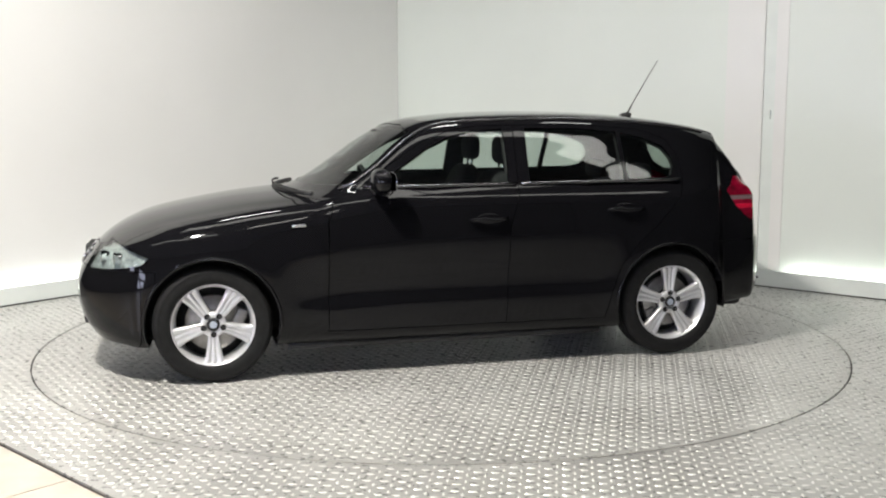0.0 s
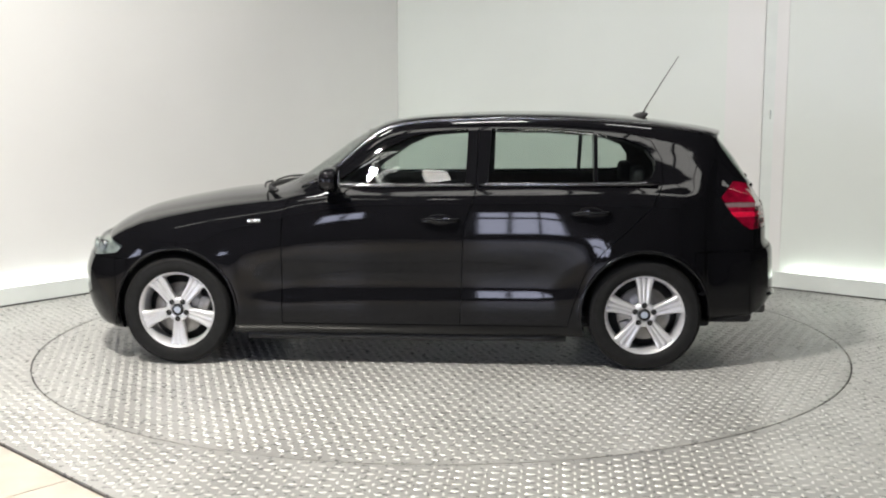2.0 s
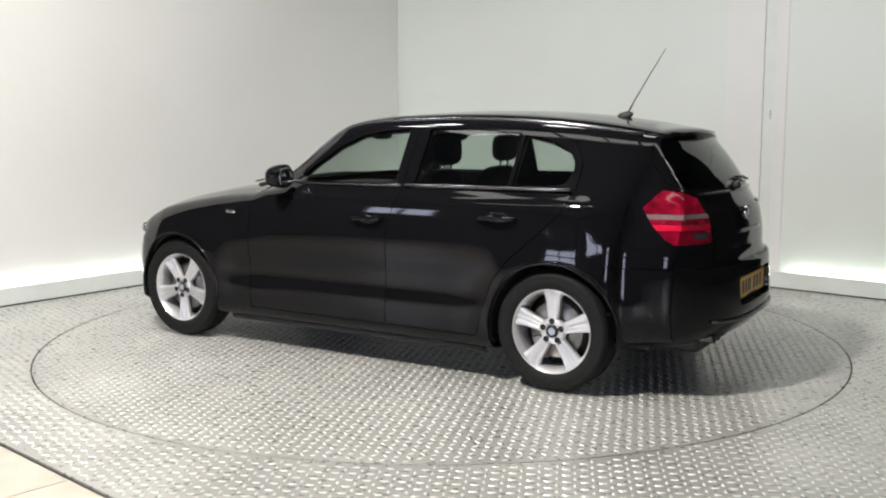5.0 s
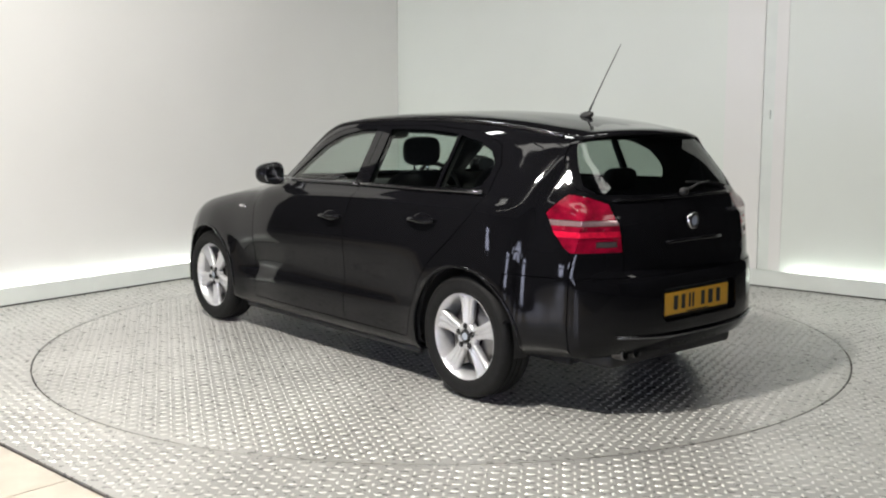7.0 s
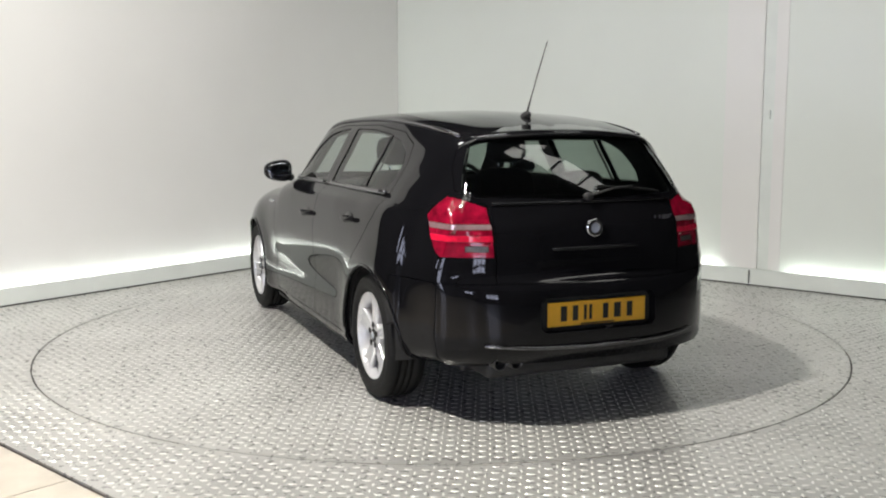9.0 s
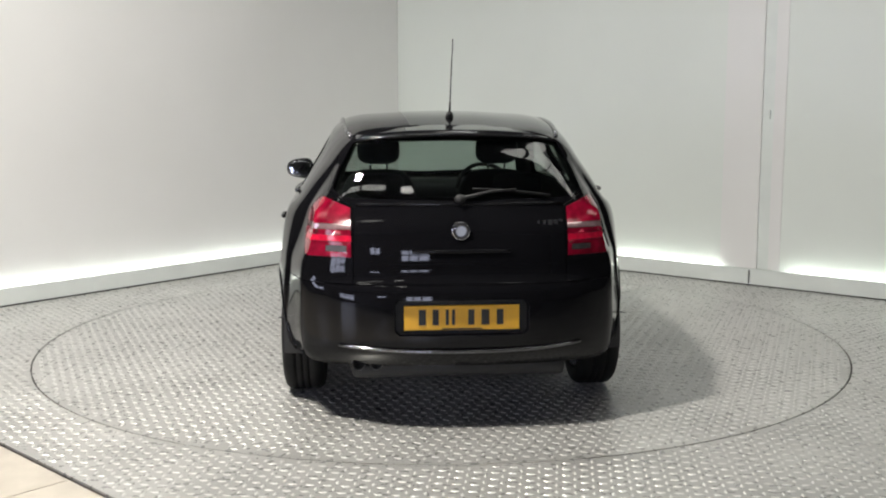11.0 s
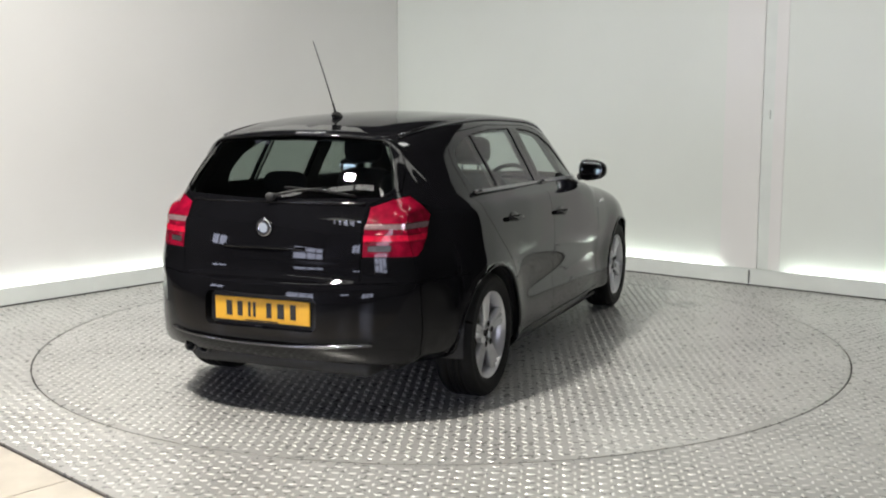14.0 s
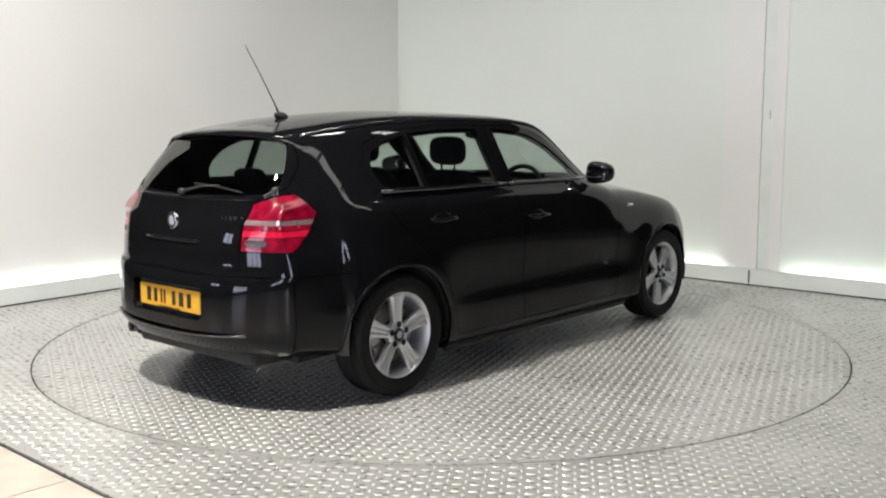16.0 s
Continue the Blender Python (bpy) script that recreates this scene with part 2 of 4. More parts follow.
def on_floor(x, y):
    away = np.hypot(x - TABLE_C.x, y - TABLE_C.y) > TABLE_R + 0.035
    tiles = (x - TILE_A.x) * TILE_N.x + (y - TILE_A.y) * TILE_N.y < -0.03
    left = (x - LEFT_P.x) * LEFT_N.x + (y - LEFT_P.y) * LEFT_N.y > 0.04
    right = (x - RIGHT_P.x) * RIGHT_N.x + (y - RIGHT_P.y) * RIGHT_N.y > 0.04
    return away & tiles & left & right


treads("tread_pattern", on_floor, -6.5, 6.5, -6.5, 6.5, 38, floor, "small raised lozenge treads on the floor plate")

# beige tiles beyond the plate's edge
bed = bmesh.new()
TILE_C = TILE_A + TILE_N * 0.004
prism(bed, [(-5.2, 0), (4.9, 0), (4.9, 6.1), (-5.2, 6.1)], -0.04, -0.016, lambda a, b, z: TILE_C + TILE_D * a + TILE_N * b + Vector((0, 0, z)))
bmesh.ops.recalc_face_normals(bed, faces=bed.faces)
tile_bed = tagged(part("tile_floor", bed, GROUT, smooth=False), "warm beige tiled floor with thin brown joints", "floor", kind="structure")
tm = bmesh.new()
box(tm, (-.2965, -.2965, -.01), (.2965, .2965, 0), .002, seg=1)
tile_mesh = None
for i in range(-9, 7):
    for j in range(10):
        q = TILE_C + TILE_D * (.648 + .6 * i + .3) + TILE_N * (.305 + .6 * j)
        if tile_mesh is None:
            t_ob = part("tile", tm, TILE, tile_bed, smooth=False)
            tile_mesh = t_ob.data
        else:
            t_ob = new("tile", tile_mesh)
            t_ob.parent = tile_bed
        t_ob.matrix_basis = pose(q.x, q.y, -0.008, 0, 0, math.degrees(math.atan2(TILE_D.y, TILE_D.x)))

# pillar and trunking on the right wall
pillar = tagged(new("pillar"), "white painted pillar with a grey recess and a thin dark strip", "pillar", kind="structure")
for nm, s0, s1, o1, mat in (("panel", -.17, .095, -.052, WALL), ("trunking", .0955, .160, -.047, WALL), ("panel", .256, .355, -.063, WALL)):
    bm = bmesh.new()
    wall_box(bm, RF, s0, s1, -.068, o1, .136, 3.6)
    part(nm, bm, mat, pillar, smooth=False)
bm = bmesh.new()
wall_box(bm, RF, .160, .256, -.068, -.065, .136, 3.6)
part("groove", bm, KICK, pillar, "grey recess between two panels", smooth=False)
bm = bmesh.new()
wall_box(bm, RF, .19, .23, -.065, -.045, 1.40, 1.47)
part("clip", bm, KICK, pillar, smooth=False)
bm = bmesh.new()
wall_box(bm, RF, .118, .128, .0005, .007, .02, .128)
part("dark_strip", bm, PLASTIC, pillar, smooth=False)

# the dark hall round the studio, with daylight windows and roof lights
def hall():
    for nm, lo, hi in (("wall_hall_back", (-8.2, -11.2, 0), (8.2, -11, 5.2)), ("wall_hall_left", (-8.2, -11, 0), (-8, 7, 5.2)),
                       ("wall_hall_right", (8, -11, 0), (8.2, 7, 5.2)), ("wall_hall_far", (-8.2, 7, 0), (8.2, 7.2, 5.2))):
        bm = bmesh.new()
        box(bm, lo, hi)
        tagged(part(nm, bm, HALL, smooth=False), "dark grey painted hall wall", "wall", kind="structure")
    bm = bmesh.new()
    box(bm, (-8.2, -11.2, 5.2), (8.2, 7.2, 5.4))
    tagged(part("ceiling", bm, HALL, smooth=False), "dark grey hall ceiling", "ceiling", kind="structure")


def window(name, lo, hi, axis, n, glow=None):
    """A framed daylight window, flat against a wall; axis is the one along which its panes stand side by side."""
    w = tagged(new(name), "bright daylight window with dark bars", "window", kind="structure")
    thin = [k for k in range(3) if hi[k] - lo[k] < 0.08][0]
    for i in range(n):
        a, b = list(lo), list(hi)
        step = (hi[axis] - lo[axis]) / n
        a[axis], b[axis] = lo[axis] + i * step + .04, lo[axis] + (i + 1) * step - .04
        bm = bmesh.new()
        box(bm, a, b)
        part("pane", bm, glow or DAYLIGHT, w, smooth=False)
        for edge in (a[axis] - .04, b[axis]):
            c, d = list(lo), list(hi)
            c[axis], d[axis] = edge, edge + .04
            c[thin] -= .02
            d[thin] += .02
            bm = bmesh.new()
            box(bm, c, d)
            part("bar", bm, TRIM, w, smooth=False)
    if thin != 2 and hi[2] - lo[2] > 1.5:
        c, d = list(lo), list(hi)
        c[2], d[2] = lo[2] + .52 * (hi[2] - lo[2]), lo[2] + .62 * (hi[2] - lo[2])
        c[thin] -= .03
        d[thin] += .03
        bm = bmesh.new()
        box(bm, c, d)
        part("transom", bm, TRIM, w, smooth=False)
    return w


hall()
window("window_1", (-.95, -10.99, 0.5), (.65, -10.96, 2.2), 0, 3)
window("window_2", (-3.9, -10.99, 1.6), (-2.8, -10.96, 2.5), 0, 2)
window("window_3", (-7.99, -10.8, 0.3), (-7.96, -7.5, 2.2), 1, 3)
window("window_4", (-7.99, -4.9, 1.5), (-7.96, -3.8, 2.4), 1, 2)
window("skylight_1", (-4.0, -.31, -.02), (4.0, .31, .02), 0, 8, SKYLIGHT).matrix_basis = pose(1.0, -1.90, 5.15, 0, 0, -13)
window("skylight_2", (-1.8, -.13, -.02), (1.8, .13, .02), 0, 4, SKYLIGHT).matrix_basis = pose(-3.0, -3.6, 5.15, 0, 0, -13)
bm = bmesh.new()
box(bm, (-.75, -4.0, 4.55), (-.45, -3.7, 4.65), .01)
tagged(part("ceiling_lamp", bm, LAMPGLOW, smooth=False), "small bright square lamp hung from the hall roof", "lamp")
bm = bmesh.new()
tube(bm, [(-.6, -3.85, 4.65), (-.6, -3.85, 5.2)], .01, 6)
tagged(part("lamp_cord", bm, TRIM), "dark cord holding the square lamp", "cord")


# ---- the car ----
PROFILE = [(1.98, .20), (2.05, .30), (2.08, .45), (2.055, .57), (1.985, .68), (1.895, .765), (1.765, .838), (1.6, .893),
           (1.24, .96), (.97, .99), (.86, 1.0), (.735, 1.055), (.553, 1.177), (.372, 1.30), (.19, 1.388), (-.02, 1.427),
           (-.3, 1.446), (-.6, 1.452), (-.92, 1.447), (-1.28, 1.424), (-1.6, 1.382), (-1.775, 1.345), (-1.825, 1.315),
           (-1.928, 1.17), (-2.035, 1.02), (-2.073, .93), (-2.097, .83), (-2.104, .76), (-2.105, .69), (-2.145, .665), (-2.156, .58),
           (-2.163, .46), (-2.158, .375), (-2.10, .295)]


def keyed(s, keys):
    return np.interp(s, [k for k, _ in keys], [v for _, v in keys])


def soften(a, n=5):
    k = np.ones(n) / n
    return np.convolve(np.pad(a, n // 2, mode="edge"), k, mode="valid")


def flare(x, y, z):
    """Swells the wings out round the wheel openings."""
    if y < .55:
        return x, y, z
    out = 0.0
    for cx in (1.33, -1.33):
        r = max(0.0, math.hypot(x - cx, z - .316) - .352)
        out += .015 * math.exp(-(r / .10) ** 2)
    return x, y + out * min(1.0, (y - .55) / .15), z


def body_half():
    """The near half of the body skin as a grid, from the front's lower edge over the roof to the rear's."""
    per = [max(3, int(math.dist(a, b) / 0.026)) for a, b in zip(PROFILE, PROFILE[1:])]
    line = spline(PROFILE, per)
    s = np.concatenate([np.linspace(i, i + 1, k, endpoint=False) for i, k in enumerate(per)] + [[len(per)]])
    # the rear window's sheet bends evenly from the roof to the ledge
    k = np.ones(9) / 9
    fair = np.stack([np.convolve(np.pad(line[:, c], 4, mode="edge"), k, mode="valid") for c in (0, 1)], 1)
    fair = np.stack([np.convolve(np.pad(fair[:, c], 4, mode="edge"), k, mode="valid") for c in (0, 1)], 1)
    f = keyed(s, [(21.6, 0), (22.2, 1), (24.2, 1), (25.0, 0)])[:, None]
    line = line * (1 - f) + fair * f
    bow = soften(keyed(s, [(0, .30), (4, .30), (6, .22), (8, .12), (10, .25), (12, .30), (13, .26), (14, .18), (15, .10), (16, .03), (17, 0), (19, 0)])
                 - keyed(s, [(19, 0), (20, .06), (21, .14), (22, .20), (24, .20), (28, .20), (29, .225), (33, .235)]))
    ya = soften(keyed(s, [(0, .5), (8, .48), (10, .60), (11, .67), (12, .655), (13, .62), (14, .59), (16, .565), (18, .558), (19, .540), (20, .51), (21, .48), (22, .49), (24, .56), (33, .58)]))
    da = soften(keyed(s, [(0, .0), (4, .015), (8, .025), (10, .02), (11, .03), (14, .035), (16, .05), (19, .05), (21, .04), (22, .03), (24, .02), (26, .01), (29, 0), (33, 0)]))
    yb = soften(keyed(s, [(0, .70), (4, .72), (6, .74), (8, .75), (10, .775), (11, .79), (12, .80), (18, .80), (19, .792), (20, .76), (21, .715), (22, .685), (24, .655), (26, .675), (28, .69), (29, .745), (31, .75), (33, .68)]))
    zt = line[:, 1]
    belt = keyed(s, [(10, .965), (12, 1.0), (19, 1.02), (22, 1.02), (24, .985), (25, .91)])
    drop = keyed(s, [(0, .0), (3, .0), (4, .015), (6, .05), (8, .065), (10, .045)])
    zb_ = np.where(s < 10, zt - drop, np.where(s < 25, belt, zt - keyed(s, [(25, .02), (26, .01), (33, 0)])))
    zb_ = soften(np.minimum(zb_, zt - 0.0), 3)
    # heights down the flank, and how far out it stands there: on the doors, on the wings, at the tail
    FR = [.965, .93, .88, .80, .72, .66, .59, .52, .45, .38, .32, .25, .18, .11, .04]
    DOOR = [.48, .69, .82, .91, .97, 1.0, .97, .88, .775, .72, .75, .866, .85, .76, .60]
    WING = [.34, .56, .73, .87, .95, .99, 1.0, .985, .97, .955, .95, .95, .93, .86, .70]
    TAIL = [.07, .14, .24, .42, .64, .80, .87, .91, .94, .96, .98, 1.0, .95, .87, .68]
    rows = []
    for i in range(len(s)):
        xc, z = line[i]
        A, B = (ya[i], z - da[i]), (yb[i], zb_[i])
        sx = lambda y: xc - bow[i] * (abs(y) / .87) ** 2.3
        xb = sx(B[0])
        w = keyed(xb, [(-2.0, .715), (-1.9, .755), (-1.8, .79), (-1.65, .828), (-1.5, .853), (-1.33, .860), (-1.1, .866), (-.8, .867), (0, .866), (.8, .866), (1.33, .864), (1.55, .850), (1.75, .80), (1.85, .76)])
        low = keyed(xb, [(-2.0, .29), (-1.7, .27), (-1.2, .2), (-.95, .18), (.95, .18), (1.6, .19), (1.9, .2)])
        low = min(low, B[1] - 0.006)
        w = min(max(w, B[0] + 0.004), B[0] + (B[1] - low) * 1.2)
        rear = min(1, max(0, (-1.5 - xb) / .3)) if s[i] < 28.5 else 0
        wing = float(np.interp(xb, [-1.1, -.75, .7, 1.0], [1, 0, 0, 1]))
        ky = [(d * (1 - wing) + g * wing) * (1 - rear) + q * rear for d, g, q in zip(DOOR, WING, TAIL)]
        mid = ((A[0] + B[0]) / 2 + 0.016 * min(1, max(0, (A[1] - B[1]) / .3)), (A[1] + B[1]) / 2)
        ctrl = [(0, z), (A[0] * .5, z - (z - A[1]) * .22), A, mid, B]
        ctrl += [(B[0] + (w - B[0]) * k, low + (B[1] - low) * f) for f, k in zip(FR, ky)]
        ctrl += [(w - .15, low - .004), (0, low - .004)]
        yz = spline(ctrl, [6, 6, 5, 5] + [2] * len(FR) + [3, 3])
        yz[0, 0] = yz[-1, 0] = 0.0
        rows.append([flare(sx(max(y, 0)), max(y, 0), zz) for y, zz in yz])
    # the ends: contours from the middle to the edge where the flank stops
    first = int(np.argmax(s >= 4.6))
    last = int(np.argmax(s >= 24.6))
    split = 22
    full = rows[first:last + 1]
    ends = []
    for edge, span in ((first, range(first, -1, -1)), (last, range(last, len(s)))):
        flank_line = np.array(rows[edge][split:])
        keep = np.argmax(flank_line[:, 2] <= flank_line[:, 2].min() + 1e-6)
        flank_line = flank_line[:keep + 1][::-1]
        sheet = []
        for i in span:
            if i == edge:
                sheet.append(rows[i][:split + 1])
                continue
            xc, z = line[i]
            zb = min(zb_[i], rows[edge][split][2])
            xb, yy = (float(np.interp(zb, flank_line[:, 2], flank_line[:, k])) for k in (0, 1))
            row = []
            for y0, z0 in np.array(rows[i])[:split + 1, 1:]:
                f = y0 / max(rows[i][split][1], 1e-6)
                row.append((xc + (xb - xc) * f ** 3.3, yy * f, z - (z - zb) * f ** 2.2))
            sheet.append(row)
        ends.append(sheet)
    for i in range(first, last + 1):
        if 10.6 < s[i] < 20.6:
            RAIL.append(rows[i][12])
    bm = bmesh.new()
    for grid_rows in (full, ends[0], ends[1]):
        grid = [[bm.verts.new(p) for p in r] for r in grid_rows]
        for a, b in zip(grid, grid[1:]):
            for j in range(len(a) - 1):
                bm.faces.new((a[j], a[j + 1], b[j + 1], b[j]))
    bmesh.ops.remove_doubles(bm, verts=bm.verts, dist=0.0004)
    bmesh.ops.recalc_face_normals(bm, faces=bm.faces)
    if sum((f.calc_center_median().y - .3) * f.normal.y * f.calc_area() for f in bm.faces) < 0:
        bmesh.ops.reverse_faces(bm, faces=bm.faces)
    return bm


RAIL = []
AXES2 = {"side": (0, 2), "rear": (1, 2), "top": (0, 1)}


def inside(poly, u, v):
    hit = False
    for (a, b), (c, d) in zip(poly, poly[1:] + poly[:1]):
        if (b > v) != (d > v) and u < (c - a) * (v - b) / (d - b) + a:
            hit = not hit
    return hit


def knife(bm, poly, view, ok):
    """Cuts the skin along a flat outline seen from one side."""
    iu, iv = AXES2[view]
    us, vs = [p[0] for p in poly], [p[1] for p in poly]
    for (a, b), (c, d) in zip(poly, poly[1:] + poly[:1]):
        if math.hypot(c - a, d - b) < 1e-5:
            continue
        lo_u, hi_u, lo_v, hi_v = min(a, c) - 1e-4, max(a, c) + 1e-4, min(b, d) - 1e-4, max(b, d) + 1e-4
        pick = []
        for f in bm.faces:
            fu = [q.co[iu] for q in f.verts]
            if max(fu) < lo_u or min(fu) > hi_u:
                continue
            fv = [q.co[iv] for q in f.verts]
            if max(fv) < lo_v or min(fv) > hi_v or not ok(f.calc_center_median()):
                continue
            pick.append(f)
        if not pick:
            continue
        nrm = [0, 0, 0]
        nrm[iu], nrm[iv] = -(d - b), c - a
        co = [0, 0, 0]
        co[iu], co[iv] = a, b
        geom = list({e for f in pick for e in f.edges} | {q for f in pick for q in f.verts}) + pick
        bmesh.ops.bisect_plane(bm, geom=geom, dist=1e-5, plane_co=co, plane_no=nrm)


def rounded(poly, per=4):
    return [tuple(q) for q in spline(poly, per, closed=True)]


def arc_poly(x, z, r, n=36):
    return [(x + r * math.cos(2 * math.pi * i / n), z + r * math.sin(2 * math.pi * i / n)) for i in range(n)]


B_LINE = [(-.40, 1.365), (-.385, 1.0), (-.32, .8), (-.30, .25)]
FRONT_WINDOW = [(.41, 1.045), (.28, 1.135), (.12, 1.24), (-.02, 1.305), (-.18, 1.335), (-.335, 1.345), (-.325, 1.045)]
REAR_WINDOW = [(-.475, 1.347), (-.46, 1.047), (-1.04, 1.055), (-1.045, 1.325), (-.8, 1.344)]
QUARTER_WINDOW = [(-1.068, 1.056), (-1.30, 1.06), (-1.355, 1.075), (-1.385, 1.13), (-1.38, 1.18), (-1.335, 1.24), (-1.22, 1.288), (-1.073, 1.318)]
FRONT_DOOR = B_LINE + [(.715, .25), (.705, .85), (.67, .965), (.53, 1.015), (.42, 1.10), (.15, 1.275), (-.02, 1.34), (-.2, 1.363)]
REAR_DOOR = B_LINE + [(-.90, .25), (-.945, .42), (-1.0, .56), (-1.10, .68), (-1.24, .80), (-1.37, .93), (-1.425, 1.05), (-1.425, 1.18),
                      (-1.37, 1.28), (-1.2, 1.338), (-.8, 1.37)]
WINDSCREEN = [(-.02, 1.025), (.635, 1.035), (.60, 1.17), (.55, 1.335), (.3, 1.37), (-.02, 1.38)]
BACK_WINDOW = [(-.02, 1.035), (.53, 1.05), (.575, 1.09), (.545, 1.18), (.485, 1.29), (.44, 1.31), (-.02, 1.318)]
TAILGATE = [(-.02, .675), (.485, .675), (.482, 1.008), (.60, 1.075), (.575, 1.18), (.52, 1.32), (.44, 1.36), (-.02, 1.37)]
LAMP_REAR = [(.492, .785), (.495, 1.005), (.60, 1.045), (.68, 1.065), (.95, 1.075), (.95, .785)]
LAMP_SIDE = [(-2.3, 1.09), (-1.88, 1.09), (-1.83, 1.05), (-1.755, .965), (-1.81, .88), (-1.88, .81), (-1.92, .785), (-2.3, .785)]
LAMP_BAND = [(.4, .910), (.4, .934), (.95, .934), (.95, .910)]
LAMP_BAR = [(.4, .856), (.4, .884), (.95, .884), (.95, .856)]
LAMP_PATCH = [(.515, .812), (.515, .836), (.61, .836), (.61, .812)]
REAR_BUMPER = [(-2.4, .668), (-1.60, .668), (-1.60, .05), (-2.4, .05)]
PLATE_RECESS = [(-.02, .445), (.28, .445), (.30, .465), (.30, .575), (.28, .60), (-.02, .60)]
FRONT_BUMPER = [(2.4, .60), (1.62, .61), (1.62, .05), (2.4, .05)]
HEADLAMP = [(2.10, .735), (1.93, .760), (1.80, .735), (1.655, .68), (1.69, .645), (1.82, .62), (1.96, .605), (2.10, .605)]
BONNET = [(1.97, -.02), (1.93, .35), (1.80, .60), (1.5, .675), (1.1, .70), (.72, .735), (.80, .60), (.93, -.02)]

high = lambda c: c.z > .9 and c.y > .3
flank = lambda c: c.y > .45
tail = lambda c: c.x < -1.45
CUTS = [
    ("wheel_opening", [("side", arc_poly(1.33, .316, .352))], lambda c: c.y > .56),
    ("wheel_opening", [("side", arc_poly(-1.33, .316, .352))], lambda c: c.y > .56),
    ("front_window", [("side", FRONT_WINDOW)], high),
    ("rear_door_window", [("side", REAR_WINDOW)], high),
    ("quarter_window", [("side", QUARTER_WINDOW)], high),
    ("windscreen", [("rear", WINDSCREEN)], lambda c: c.x > -.1 and c.z > .95),
    ("back_window", [("rear", BACK_WINDOW)], lambda c: c.x < -1.5 and c.z > .95),
    ("lamp_band", [("rear", LAMP_REAR), ("side", LAMP_SIDE), ("rear", LAMP_BAND)], tail),
    ("lamp_bar", [("rear", LAMP_REAR), ("side", LAMP_SIDE), ("rear", LAMP_BAR)], tail),
    ("lamp_patch", [("rear", LAMP_REAR), ("rear", LAMP_PATCH)], tail),
    ("tail_lamp", [("rear", LAMP_REAR), ("side", LAMP_SIDE)], tail),
    ("tailgate", [("rear", TAILGATE)], lambda c: c.x < -1.74),
    ("headlamp", [("side", HEADLAMP)], lambda c: c.y > .40 and c.x > 1.5),
    ("front_door", [("side", FRONT_DOOR)], flank),
    ("rear_door", [("side", REAR_DOOR)], flank),
    ("bonnet", [("top", BONNET)], lambda c: c.z > .55),
    ("plate_recess", [("rear", PLATE_RECESS)], lambda c: c.x < -1.9 and c.z < .62),
    ("rear_bumper", [("side", REAR_BUMPER)], lambda c: c.z > 0),
    ("front_bumper", [("side", FRONT_BUMPER)], lambda c: c.z > 0),
]


def cut_panels():
    bm = body_half()
    bm.normal_update()
    SMOOTH.append((np.array([v.co for v in bm.verts]), np.array([v.normal for v in bm.verts])))
    SMOOTH[0][1][SMOOTH[0][0][:, 1] < 1e-4, 1] = 0
    for _, outlines, ok in CUTS:
        for view, poly in outlines:
            knife(bm, poly, view, ok)
    bmesh.ops.triangulate(bm, faces=[f for f in bm.faces if len(f.verts) > 4])
    bm.normal_update()
    groups = {}
    for f in bm.faces:
        c = f.calc_center_median()
        key = "body_shell"
        for name, outlines, ok in CUTS:
            if ok(c) and all(inside(poly, c[AXES2[v][0]], c[AXES2[v][1]]) for v, poly in outlines):
                key = name
                break
        groups.setdefault(key, []).append(f.index)
    return bm, groups


def take(src, faces, mirror):
    """A new mesh from some faces; mirror: '' (near side), 'far', or 'both'."""
    bm = bmesh.new()
    src.faces.ensure_lookup_table()
    for sign in {"": (1,), "far": (-1,), "both": (1, -1)}[mirror]:
        made = {}
        for i in faces:
            vs = []
            for v in src.faces[i].verts:
                if v.index not in made:
                    made[v.index] = bm.verts.new((v.co.x, v.co.y * sign, v.co.z))
                vs.append(made[v.index])
            try:
                bm.faces.new(vs if sign > 0 else vs[::-1])
            except ValueError:
                pass
    bmesh.ops.remove_doubles(bm, verts=bm.verts, dist=0.0003)
    bm.normal_update()
    return bm


SKIN, SMOOTH = [], []


def even(ob):
    """Gives a panel the even normals of the uncut skin, so that reflections run on across its cuts."""
    me = ob.data
    p, n = SMOOTH[0]
    co = np.empty(len(me.vertices) * 3)
    me.vertices.foreach_get("co", co)
    co = co.reshape(-1, 3)
    flip = np.where(co[:, 1] < 0, -1.0, 1.0)
    q = co.copy()
    q[:, 1] = abs(q[:, 1])
    out, near = np.zeros_like(q), np.zeros(len(q))
    pp = (p ** 2).sum(1)
    for i in range(0, len(q), 500):
        c = q[i:i + 500]
        d = (c ** 2).sum(1)[:, None] + pp[None] - 2 * c @ p.T
        k = np.argpartition(d, 16, axis=1)[:, :16]
        dk = np.take_along_axis(d, k, 1)
        near[i:i + 500] = np.sqrt(np.maximum(dk.min(1), 0))
        w = np.exp(-(dk - dk.min(1)[:, None]) / (2 * .022 ** 2))
        out[i:i + 500] = (n[k] * w[:, :, None]).sum(1)
    out[:, 1] *= flip
    out /= np.linalg.norm(out, axis=1)[:, None] + 1e-9
    loops = np.zeros((len(me.loops), 3))
    for f in me.polygons:
        fn = np.array(f.normal)
        for li, vi in zip(f.loop_indices, f.vertices):
            loops[li] = out[vi] if out[vi] @ fn > .45 else fn
    me.normals_split_custom_set(loops.tolist())
    return ob


